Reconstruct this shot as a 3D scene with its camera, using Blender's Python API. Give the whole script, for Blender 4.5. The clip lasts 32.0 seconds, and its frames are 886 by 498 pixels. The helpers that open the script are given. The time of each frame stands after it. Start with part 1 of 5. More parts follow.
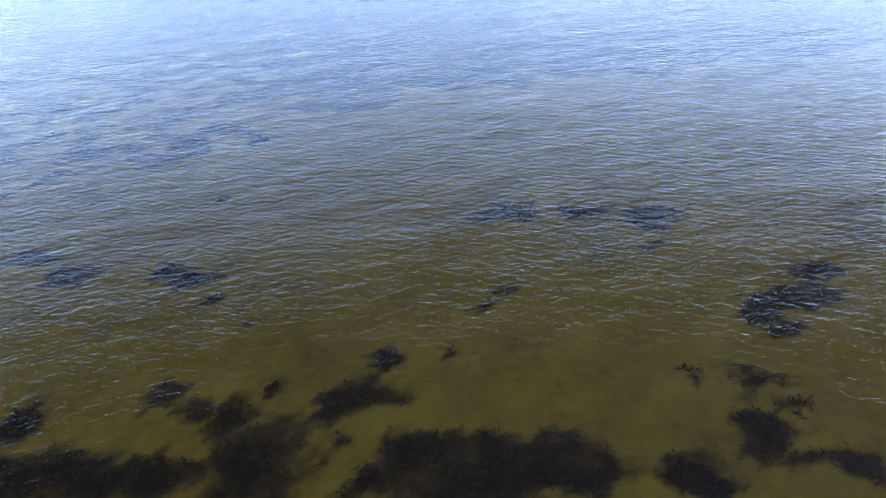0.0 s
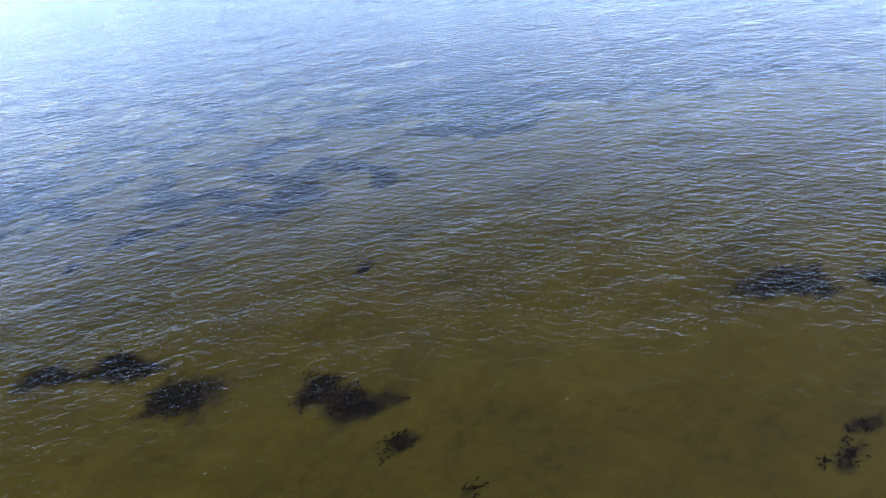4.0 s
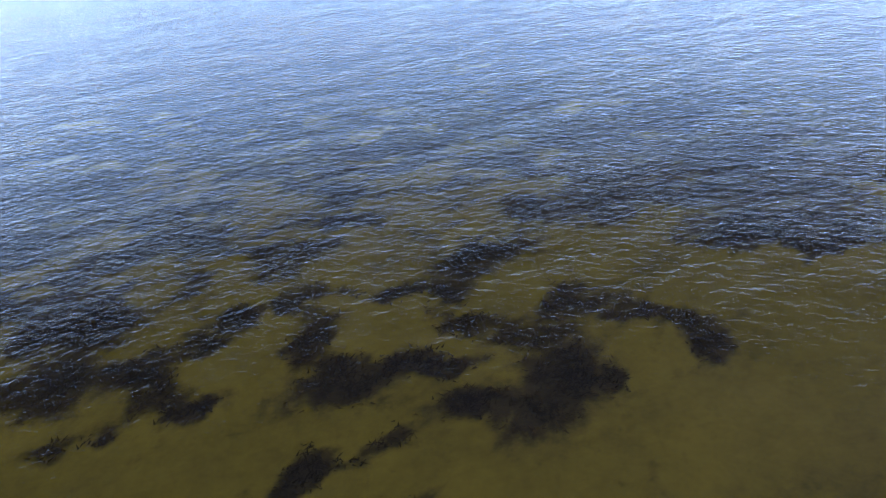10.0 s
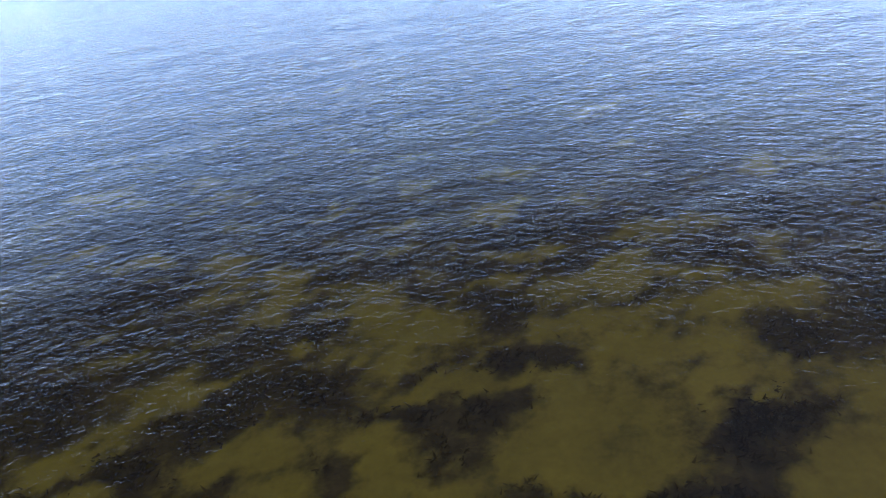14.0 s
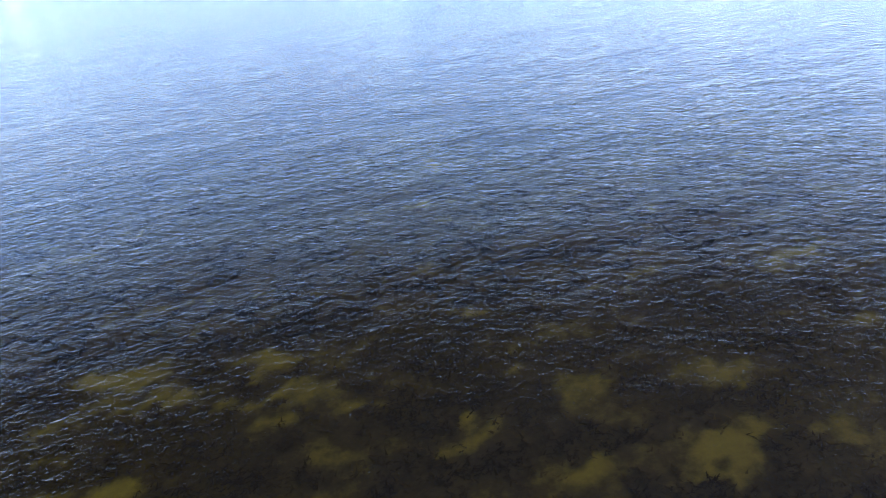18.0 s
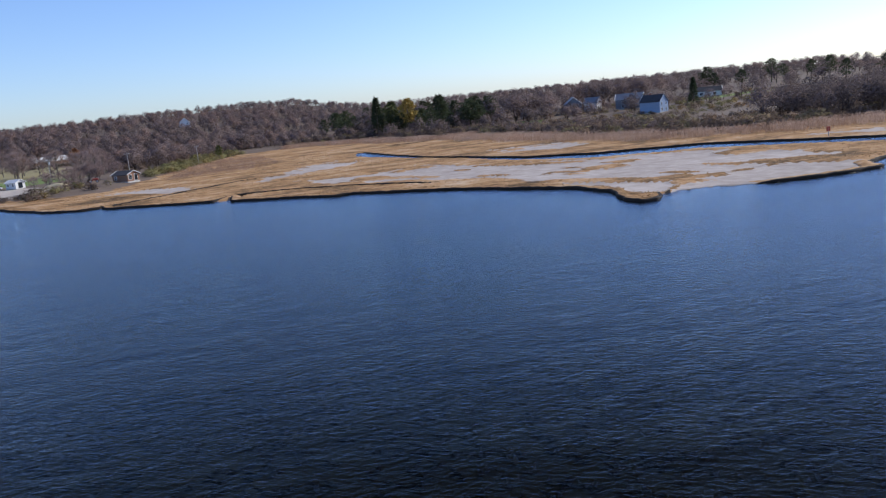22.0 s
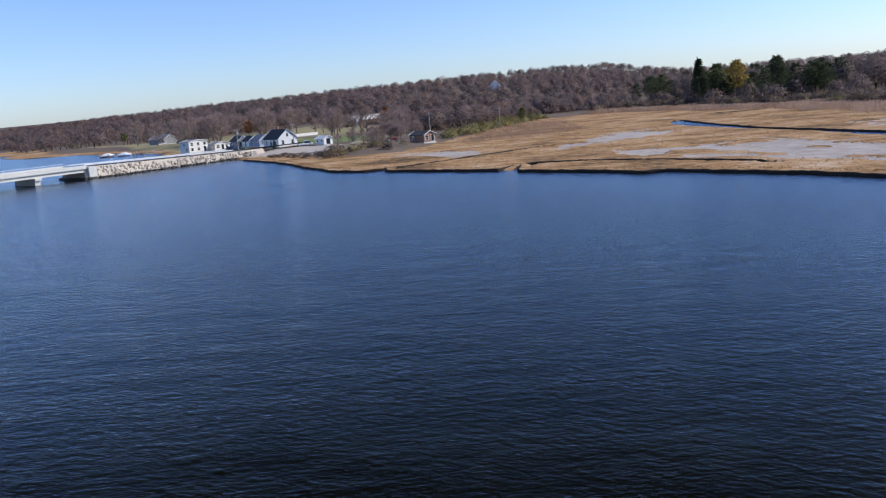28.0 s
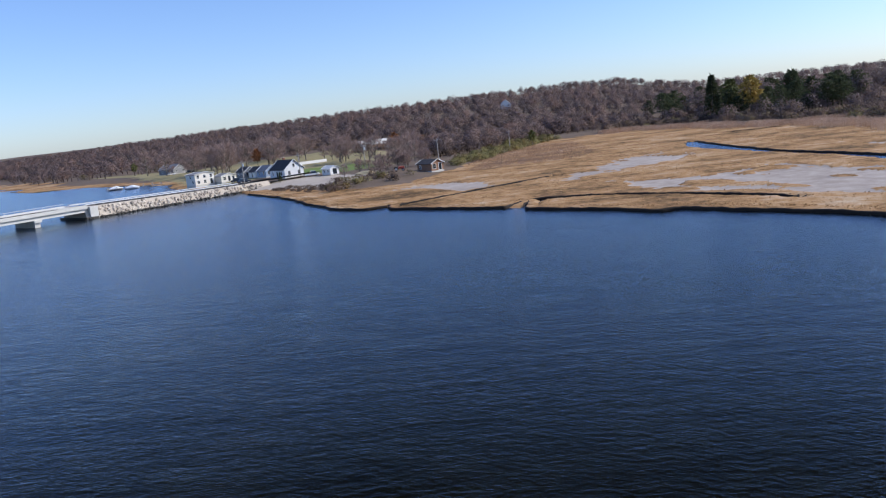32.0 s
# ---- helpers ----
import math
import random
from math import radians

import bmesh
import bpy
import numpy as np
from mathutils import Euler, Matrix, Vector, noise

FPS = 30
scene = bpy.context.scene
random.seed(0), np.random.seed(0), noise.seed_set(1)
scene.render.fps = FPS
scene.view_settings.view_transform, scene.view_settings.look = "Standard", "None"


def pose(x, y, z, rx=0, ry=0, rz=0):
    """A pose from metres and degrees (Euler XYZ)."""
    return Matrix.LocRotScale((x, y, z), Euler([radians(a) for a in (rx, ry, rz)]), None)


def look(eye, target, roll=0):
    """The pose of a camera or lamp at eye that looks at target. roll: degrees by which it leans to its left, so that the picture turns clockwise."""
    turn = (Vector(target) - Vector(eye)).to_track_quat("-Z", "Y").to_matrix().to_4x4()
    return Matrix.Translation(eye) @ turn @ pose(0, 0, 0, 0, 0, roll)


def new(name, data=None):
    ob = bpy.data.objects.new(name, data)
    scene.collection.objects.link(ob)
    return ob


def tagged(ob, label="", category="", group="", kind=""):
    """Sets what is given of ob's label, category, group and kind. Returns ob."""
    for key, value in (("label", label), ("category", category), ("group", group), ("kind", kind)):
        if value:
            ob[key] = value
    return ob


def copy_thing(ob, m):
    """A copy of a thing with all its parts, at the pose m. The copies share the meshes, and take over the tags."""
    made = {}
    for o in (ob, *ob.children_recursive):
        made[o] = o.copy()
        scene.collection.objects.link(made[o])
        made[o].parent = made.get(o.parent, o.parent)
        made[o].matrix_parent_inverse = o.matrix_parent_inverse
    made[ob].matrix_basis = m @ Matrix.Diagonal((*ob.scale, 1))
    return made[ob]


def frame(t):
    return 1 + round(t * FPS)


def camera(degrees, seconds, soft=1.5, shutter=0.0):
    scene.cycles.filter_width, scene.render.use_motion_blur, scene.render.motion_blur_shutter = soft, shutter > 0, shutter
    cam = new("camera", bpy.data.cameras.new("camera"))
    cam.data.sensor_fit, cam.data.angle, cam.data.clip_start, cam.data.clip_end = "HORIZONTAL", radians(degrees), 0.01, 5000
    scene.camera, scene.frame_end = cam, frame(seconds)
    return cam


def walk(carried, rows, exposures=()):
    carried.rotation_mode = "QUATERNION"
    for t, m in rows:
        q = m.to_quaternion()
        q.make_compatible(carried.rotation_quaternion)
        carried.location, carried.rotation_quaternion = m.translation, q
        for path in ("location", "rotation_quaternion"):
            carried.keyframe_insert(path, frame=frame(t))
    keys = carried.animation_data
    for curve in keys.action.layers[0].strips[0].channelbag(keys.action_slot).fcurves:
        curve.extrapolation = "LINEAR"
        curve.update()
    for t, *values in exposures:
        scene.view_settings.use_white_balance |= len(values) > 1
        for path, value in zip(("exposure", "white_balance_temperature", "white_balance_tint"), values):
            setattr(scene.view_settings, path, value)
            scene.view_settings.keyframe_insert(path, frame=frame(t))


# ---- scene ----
cam = camera(59.3, 32.0, 1.2)
# seconds, eye x y z, yaw to the left of +y, pitch up, lean to the left (degrees)
PATH = [
    (0, -8.05, -3.03, 16.20, 0.84, -29.16, -5.54),
    (0.5, -9.08, -1.48, 15.83, 1.20, -29.20, -5.99),
    (1, -10.07, -0.06, 15.52, 1.50, -29.17, -6.54),
    (1.5, -11.03, 1.37, 15.21, 1.88, -29.10, -7.14),
    (2, -11.93, 2.80, 14.85, 2.22, -28.99, -7.83),
    (2.5, -12.78, 4.29, 14.49, 2.67, -28.78, -8.42),
    (3, -13.63, 5.78, 14.19, 3.16, -28.63, -8.95),
    (3.5, -14.52, 7.25, 14.11, 3.49, -28.60, -9.35),
    (4.5, -16.38, 9.14, 14.87, 2.38, -29.37, -7.53),
    (5.5, -18.61, 11.02, 16.00, 0.21, -30.41, -5.41),
    (6, -19.98, 12.49, 16.29, -0.77, -30.83, -5.02),
    (6.5, -21.35, 14.22, 16.28, -1.31, -31.23, -5.06),
    (7, -22.57, 16.03, 16.04, -1.63, -31.46, -5.19),
    (7.5, -23.72, 17.80, 15.70, -1.60, -31.48, -5.47),
    (8, -24.71, 19.48, 15.35, -1.58, -31.38, -5.67),
    (8.5, -25.59, 21.05, 15.00, -1.63, -31.15, -6.06),
    (9, -26.30, 22.60, 14.70, -1.33, -30.83, -6.46),
    (9.5, -26.89, 24.17, 14.40, -0.87, -30.55, -6.92),
    (10, -27.44, 25.70, 14.05, -0.42, -30.20, -7.61),
    (10.5, -28.07, 27.27, 13.67, -0.36, -29.82, -8.30),
    (11, -28.81, 28.82, 13.35, -0.30, -29.55, -8.90),
    (11.5, -29.58, 30.39, 13.08, -0.09, -29.46, -9.39),
    (12, -30.36, 32.02, 12.81, -0.07, -29.52, -9.93),
    (12.5, -31.15, 33.64, 12.63, -0.29, -29.56, -10.36),
    (13, -31.95, 35.13, 12.62, -0.83, -29.75, -10.20),
    (13.5, -32.84, 36.27, 12.86, -1.62, -29.92, -9.61),
    (14.5, -34.56, 37.44, 13.98, -3.11, -29.34, -7.67),
    (15.5, -36.02, 39.20, 14.73, -4.03, -28.34, -6.96),
    (16, -36.57, 41.08, 14.66, -4.10, -28.17, -7.07),
    (16.5, -36.94, 43.13, 14.56, -3.94, -27.96, -7.29),
    (17, -37.30, 45.17, 14.43, -3.62, -27.85, -7.41),
    (17.5, -37.63, 47.17, 14.27, -3.48, -27.80, -7.57),
    (18, -37.95, 49.12, 14.12, -3.47, -27.28, -7.81),
    (18.5, -38.37, 51.16, 14.12, -4.48, -21.89, -8.25),
    (19, -38.76, 53.13, 14.30, -6.16, -16.05, -7.47),
    (19.5, -39.10, 55.07, 14.52, -7.39, -11.18, -6.55),
    (20, -39.41, 57.02, 14.71, -7.68, -10.60, -6.21),
    (20.5, -39.73, 59.00, 14.85, -7.73, -10.48, -5.98),
    (21, -40.01, 60.85, 14.92, -7.87, -10.39, -5.88),
    (21.5, -40.22, 62.72, 14.92, -8.01, -10.39, -5.77),
    (22, -40.33, 64.63, 14.83, -8.04, -10.40, -5.70),
    (22.5, -40.34, 66.66, 14.63, -6.77, -10.38, -5.48),
    (23, -40.34, 68.83, 14.36, 1.67, -10.10, -4.60),
    (23.5, -40.46, 71.10, 14.07, 7.73, -9.96, -4.03),
    (24, -40.69, 73.37, 13.84, 10.68, -10.18, -3.81),
    (24.5, -40.96, 75.60, 13.66, 12.11, -10.34, -3.85),
    (25, -41.14, 77.80, 13.54, 12.40, -10.35, -3.97),
    (25.5, -41.14, 80.00, 13.44, 13.06, -10.33, -4.13),
    (26, -40.98, 82.23, 13.37, 13.46, -10.32, -4.16),
    (26.5, -40.72, 84.52, 13.31, 14.27, -10.39, -4.17),
    (27.5, -40.56, 90.28, 13.09, 14.25, -10.62, -4.52),
    (28.5, -40.40, 96.03, 12.87, 14.23, -10.84, -4.87),
    (29, -40.49, 97.63, 13.17, 14.43, -10.70, -4.93),
    (29.5, -40.55, 98.91, 13.55, 14.73, -10.59, -4.96),
    (30, -40.54, 99.76, 14.02, 15.14, -10.53, -5.35),
    (30.5, -40.47, 100.21, 14.54, 15.28, -10.34, -5.62),
    (31, -40.34, 100.40, 15.05, 15.29, -9.97, -5.75),
    (31.5, -40.18, 100.44, 15.54, 15.30, -9.68, -5.97),
    (32, -40.02, 100.43, 16.00, 15.25, -9.48, -6.21),
]


def heading(x, y, z, yaw, pitch, lean):
    """A camera pose from yaw, pitch and lean in degrees."""
    a, b = radians(yaw), radians(pitch)
    way = Vector((-math.sin(a) * math.cos(b), math.cos(a) * math.cos(b), math.sin(b)))
    eye = Vector((x, y, z))
    return look(eye, eye + 10 * way, lean)


EXPOSURES = [(0, 2.65), (18.2, 2.65), (18.6, 2.3), (19.0, 1.65), (19.6, 0.75), (20.4, 0.15), (21.5, 0.02), (32, 0.05)]
EXPOSURES = [(t, e, 6100 + 1800 * min(1, max(0, (20.8 - t) / 2.4)), 9) for t, e in EXPOSURES]
walk(cam, [(t, heading(*row)) for t, *row in PATH], EXPOSURES)

# ---- daylight ----
SUN_AZIMUTH, SUN_HEIGHT = 70.0, 33.0  # degrees from +y towards +x, and above the horizon
world = bpy.data.worlds.new("sky")
scene.world = world
world.use_nodes = True
wn = world.node_tree.nodes
sky = wn.new("ShaderNodeTexSky")
sky.sky_type, sky.sun_disc = "NISHITA", False
sky.sun_elevation, sky.sun_rotation = radians(SUN_HEIGHT), radians(SUN_AZIMUTH)
sky.air_density, sky.dust_density, sky.ozone_density = 1.0, 0.45, 1.6
clear = wn.new("ShaderNodeMix")
clear.data_type, clear.blend_type = "RGBA", "MULTIPLY"
clear.inputs[0].default_value, clear.inputs[7].default_value = 1.0, (0.92, 1.04, 1.42, 1)
world.node_tree.links.new(sky.outputs[0], clear.inputs[6])
world.node_tree.links.new(clear.outputs[2], wn["Background"].inputs[0])
wn["Background"].inputs[1].default_value = 0.12
lamp = new("sun", bpy.data.lights.new("sun", "SUN"))
lamp.data.energy, lamp.data.angle, lamp.data.color = 4.4, radians(0.5), (1.0, 0.92, 0.80)
sa, sh = radians(SUN_AZIMUTH), radians(SUN_HEIGHT)
lamp.matrix_world = look((100, 100, 120), (100 - math.sin(sa) * math.cos(sh), 100 - math.cos(sa) * math.cos(sh), 120 - math.sin(sh)))

# ---- materials ----


class Mat:
    """A small helper that strings nodes of one material together."""

    def __init__(self, name):
        self.m = bpy.data.materials.new(name)
        self.m.use_nodes = True
        self.t = self.m.node_tree
        self.bsdf = self.t.nodes["Principled BSDF"]
        self.out = self.t.nodes["Material Output"]
        self.place = self.t.nodes.new("ShaderNodeNewGeometry").outputs["Position"]

    def node(self, kind, **values):
        n = self.t.nodes.new("ShaderNode" + kind)
        for k, v in values.items():
            setattr(n, k, v) if hasattr(n, k) else None
        return n

    def link(self, a, b):
        self.t.links.new(a, b)

    def noise(self, scale, detail=4, rough=0.6, stretch=(1, 1, 1), turn=0.0, source=None):
        mp = self.node("Mapping")
        mp.vector_type = "TEXTURE"
        mp.inputs["Scale"].default_value = [1 / v for v in stretch]
        mp.inputs["Rotation"].default_value = (0, 0, turn)
        self.link(source or self.place, mp.inputs["Vector"])
        n = self.node("TexNoise")
        n.inputs["Scale"].default_value, n.inputs["Detail"].default_value, n.inputs["Roughness"].default_value = scale, detail, rough
        self.link(mp.outputs[0], n.inputs["Vector"])
        return n.outputs["Fac"]

    def ramp(self, fac, stops):
        r = self.node("ValToRGB")
        e = r.color_ramp.elements
        while len(e) < len(stops):
            e.new(0.5)
        for el, (p, c) in zip(e, stops):
            el.position, el.color = p, (*c, 1) if len(c) == 3 else c
        self.link(fac, r.inputs[0])
        return r.outputs["Color"]

    def mix(self, fac, a, b, kind="MIX"):
        n = self.node("Mix")
        n.data_type, n.blend_type = "RGBA", kind
        for sock, v in ((0, fac), (6, a), (7, b)):
            if isinstance(v, (int, float)):
                n.inputs[sock].default_value = v
            elif isinstance(v, tuple):
                n.inputs[sock].default_value = (*v, 1)
            else:
                self.link(v, n.inputs[sock])
        return n.outputs[2]

    def math(self, op, a, b=0.0):
        n = self.node("Math")
        n.operation = op
        for sock, v in ((0, a), (1, b)):
            if isinstance(v, (int, float)):
                n.inputs[sock].default_value = v
            else:
                self.link(v, n.inputs[sock])
        return n.outputs[0]

    def bump(self, height, strength=0.5, distance=0.05):
        b = self.node("Bump")
        b.inputs["Strength"].default_value, b.inputs["Distance"].default_value = strength, distance
        self.link(height, b.inputs["Height"])
        self.link(b.outputs[0], self.bsdf.inputs["Normal"])
        return b.outputs[0]

    def done(self, colour, rough=0.8, metal=0.0, spec=0.3):
        if isinstance(colour, tuple):
            self.bsdf.inputs["Base Color"].default_value = (*colour, 1)
        else:
            self.link(colour, self.bsdf.inputs["Base Color"])
        self.bsdf.inputs["Roughness"].default_value, self.bsdf.inputs["Metallic"].default_value = rough, metal
        self.bsdf.inputs["Specular IOR Level"].default_value = spec
        return self.m


def surface(name, dark, light, scale=3.0, rough=0.8, metal=0.0, bump=0.3, stretch=(1, 1, 1), spread=0.25, spec=0.3):
    """A plain weathered surface: two tones in two sizes of noise, with fine relief."""
    m = Mat(name)
    a, b = m.noise(scale, 5, 0.65, stretch), m.noise(scale * 0.13, 3, 0.5, stretch)
    fac = m.math("ADD", m.math("MULTIPLY", a, 0.6), m.math("MULTIPLY", b, 0.4))
    col = m.ramp(fac, [(0.5 - spread, dark), (0.5 + spread, light)])
    if bump:
        m.bump(a, bump, 0.03)
    return m.done(col, rough, metal, spec)


def tinted(name, stops, scale=0.5, rough=0.9, by="tint", thin=0.35):
    """Plant matter whose tone runs along the plant's own tint, with a little noise."""
    m = Mat(name)
    at = m.node("Attribute")
    at.attribute_name = by
    n = m.noise(scale, 3)
    fac = m.math("ADD", at.outputs["Fac"], m.math("MULTIPLY", m.math("SUBTRACT", n, 0.5), 0.35))
    colour = m.ramp(fac, stops)
    made = m.done(colour, rough, 0, 0.1)
    through_light, blend = m.node("BsdfTranslucent"), m.node("MixShader")
    blend.inputs[0].default_value = thin
    m.link(colour, through_light.inputs["Color"])
    m.link(m.bsdf.outputs[0], blend.inputs[1])
    m.link(through_light.outputs[0], blend.inputs[2])
    m.link(blend.outputs[0], m.out.inputs["Surface"])
    return made


def water_material():
    """Clear water: short crossing wind waves, the sky and the sun in their faces, and the tinted bed beneath."""
    m = Mat("bay_water")
    t = m.t
    t.nodes.remove(m.bsdf)
    waves = [m.noise(2.6, 4, 0.6, (0.32, 1.0, 1), 0.42), m.noise(3.0, 4, 0.6, (0.36, 1.0, 1), -0.48)]
    chop = m.noise(8.5, 2, 0.6, (0.6, 1.0, 1), 0.1)
    groups = m.noise(0.32, 5, 0.72, (0.4, 1.0, 1), 0.2)
    gust = m.noise(0.025, 3, 0.5, (1, 2.2, 1), 0.5)
    h = m.math("ADD", m.math("MULTIPLY", waves[0], 0.7), waves[1])
    h = m.math("ADD", h, m.math("MULTIPLY", chop, 0.34))
    h = m.math("MULTIPLY", h, m.math("MULTIPLY", m.math("ADD", 0.7, m.math("MULTIPLY", gust, 0.6)), m.math("ADD", 0.1, m.math("MULTIPLY", groups, 1.8))))
    roll = m.math("ADD", m.noise(0.55, 5, 0.72, (0.35, 1.0, 1), 0.30), m.noise(0.16, 4, 0.7, (0.3, 1.0, 1), -0.15))
    h = m.math("ADD", h, m.math("MULTIPLY", roll, 1.25))
    bump = m.node("Bump")
    bump.inputs["Strength"].default_value, bump.inputs["Distance"].default_value = 1.0, WAVE
    m.link(h, bump.inputs["Height"])
    facing = m.node("LayerWeight")
    facing.inputs["Blend"].default_value = 0.5
    m.link(bump.outputs[0], facing.inputs["Normal"])
    fresnel = m.math("ADD", 0.02, m.math("MULTIPLY", m.math("POWER", facing.outputs["Facing"], 5.0), 0.98))
    gl = m.node("BsdfGlossy")
    gl.inputs["Roughness"].default_value = 0.16
    gl.inputs["Color"].default_value = (0.74, 0.84, 1.0, 1)
    m.link(bump.outputs[0], gl.inputs["Normal"])
    tr = m.node("BsdfTransparent")
    tr.inputs["Color"].default_value = (0.185, 0.188, 0.128, 1)
    mx = m.node("MixShader")
    # a polarising filter on the lens takes most of the steep reflections
    gloss = m.math("MULTIPLY", m.math("MAXIMUM", m.math("SUBTRACT", fresnel, 0.078), 0.003), 1.08)
    m.link(gloss, mx.inputs[0])
    m.link(tr.outputs[0], mx.inputs[1])
    m.link(gl.outputs[0], mx.inputs[2])
    m.link(mx.outputs[0], m.out.inputs["Surface"])
    return m.m


WAVE = 0.055  # metres that the wave relief stands for
WATER = water_material()


def seabed_material():
    """Olive sand that turns to a dark mat where eelgrass and its litter grow thick."""
    m = Mat("seabed_sand")
    a, b, c = m.noise(2.6, 5, 0.75), m.noise(0.4, 4, 0.65), m.noise(0.55, 3, 0.5, (0.3, 1, 1), 0.9)
    fac = m.math("ADD", m.math("MULTIPLY", a, 0.35), m.math("ADD", m.math("MULTIPLY", b, 0.45), m.math("MULTIPLY", c, 0.2)))
    col = m.ramp(fac, [(0.36, (0.165, 0.142, 0.040)), (0.47, (0.26, 0.222, 0.055)), (0.60, (0.34, 0.29, 0.078))])
    at = m.node("Attribute")
    at.attribute_name = "tint"
    fine = m.math("MULTIPLY", m.math("SUBTRACT", m.noise(2.2, 5, 0.7), 0.5), 1.1)
    mat_of_weed = m.ramp(m.math("ADD", at.outputs["Fac"], fine), [(0.06, (0, 0, 0)), (0.62, (1, 1, 1))])
    weed = m.ramp(a, [(0.35, (0.050, 0.040, 0.020)), (0.7, (0.110, 0.085, 0.038))])
    m.bump(a, 0.4, 0.03)
    return m.done(m.mix(mat_of_weed, col, weed), 0.9)


SEABED = seabed_material()


def marsh_material():
    m = Mat("marsh_turf")
    a, b, c = m.noise(0.5, 6, 0.75, (1, 1, 1)), m.noise(0.07, 5, 0.65, (0.75, 1, 1), 0.3), m.noise(7.0, 3, 0.7)
    fac = m.math("ADD", m.math("MULTIPLY", a, 0.8), m.math("SUBTRACT", m.math("MULTIPLY", b, 1.1), 0.45))
    col = m.ramp(fac, [(0.30, (0.10, 0.065, 0.034)), (0.42, (0.26, 0.150, 0.066)), (0.52, (0.40, 0.228, 0.100)), (0.62, (0.46, 0.290, 0.150)), (0.76, (0.54, 0.41, 0.28))])
    m.bump(m.math("ADD", a, c), 0.7, 0.15)
    return m.done(col, 0.95, 0, 0.1)


MARSH = marsh_material()
MUD = surface("tidal_mud", (0.27, 0.22, 0.18), (0.53, 0.455, 0.39), 0.35, 0.85, 0, 0.15, spread=0.2, spec=0.12)
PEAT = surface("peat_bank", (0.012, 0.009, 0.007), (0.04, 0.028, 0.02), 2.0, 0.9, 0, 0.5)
FOREST_FLOOR = surface("leaf_litter", (0.09, 0.065, 0.045), (0.20, 0.14, 0.095), 0.4, 0.95, 0, 0.3)
LAWN = surface("mown_lawn", (0.10, 0.15, 0.03), (0.19, 0.24, 0.06), 0.5, 0.95, 0, 0.3)
DRY_LAWN = surface("dry_grass", (0.22, 0.19, 0.08), (0.36, 0.30, 0.15), 0.4, 0.95, 0, 0.3)
GRAVEL = surface("gravel_lot", (0.36, 0.30, 0.24), (0.55, 0.47, 0.38), 1.5, 0.9, 0, 0.3)
TWIGS = tinted("bare_twigs", [(0.0, (0.17, 0.13, 0.11)), (0.4, (0.32, 0.235, 0.205)), (0.75, (0.34, 0.225, 0.185)), (0.98, (0.33, 0.17, 0.12))])
WOODS = tinted("massed_bare_twigs", [(0.0, (0.10, 0.082, 0.080)), (0.4, (0.215, 0.166, 0.158)), (0.75, (0.255, 0.178, 0.155)), (0.98, (0.27, 0.145, 0.105))])
BARK = surface("tree_bark", (0.09, 0.075, 0.06), (0.24, 0.21, 0.18), 3.0, 0.95, 0, 0.5, (1, 1, 0.3))
NEEDLES = tinted("evergreen_needles", [(0.1, (0.040, 0.052, 0.028)), (0.6, (0.085, 0.098, 0.050)), (0.95, (0.14, 0.14, 0.065))])
SCRUB = tinted("scrub", [(0.05, (0.11, 0.085, 0.07)), (0.4, (0.23, 0.165, 0.125)), (0.7, (0.21, 0.20, 0.085)), (0.95, (0.30, 0.16, 0.08))])
REED = tinted("dry_reeds", [(0.1, (0.34, 0.22, 0.15)), (0.5, (0.52, 0.37, 0.27)), (0.9, (0.66, 0.51, 0.40))])
STRAW = tinted("cordgrass", [(0.1, (0.17, 0.105, 0.05)), (0.5, (0.36, 0.22, 0.105)), (0.9, (0.48, 0.34, 0.19))])
WEED_BED = surface("weed_covered_bed", (0.045, 0.040, 0.022), (0.11, 0.092, 0.045), 0.7, 0.95, 0, 0.5)
WEED = tinted("eelgrass", [(0.1, (0.050, 0.040, 0.022)), (0.5, (0.085, 0.064, 0.030)), (0.95, (0.16, 0.12, 0.045))])

# ---- plan of land and water ----
SHORE = [(-164.3, 319), (-154.6, 308), (-132.2, 285), (-124.4, 275), (-114.7, 262), (-103.1, 248), (-93.3, 242), (-89.5, 245), (-87.5, 240), (-73.9, 233), (-63.2, 228),
         (-60.8, 235), (-59.3, 225), (-49.6, 219), (-38.9, 212), (-36, 213), (-18.5, 200), (-2.9, 182), (0.5, 173), (-1.5, 163), (-0.5, 159.5), (2.4, 160), (3.9, 164),
         (7.7, 166), (13.6, 166), (17.5, 164), (24.3, 163), (31.1, 163.5), (38.9, 165.5), (40.8, 171), (49.5, 177), (76.8, 187), (135.1, 202), (407.2, 237)]
LAND = SHORE + [(2500, 240), (2500, 3200), (-2600, 3200), (-2600, 1500), (-900, 800), (-460, 525), (-360, 450), (-328, 453), (-267, 415), (-240, 398), (-225, 374), (-206, 356), (-186, 338), (-172, 321)]
BACK = [(-166.2, 327), (-137.1, 307), (-113.8, 289), (-101.1, 297), (-98.2, 332), (-92.4, 417), (-82.6, 477), (-44.7, 502), (-15.6, 472), (0.9, 429), (23.3, 407), (32, 362), (40.8, 315), (57.3, 267), (76.8, 254), (115.6, 247), (407.2, 259)]
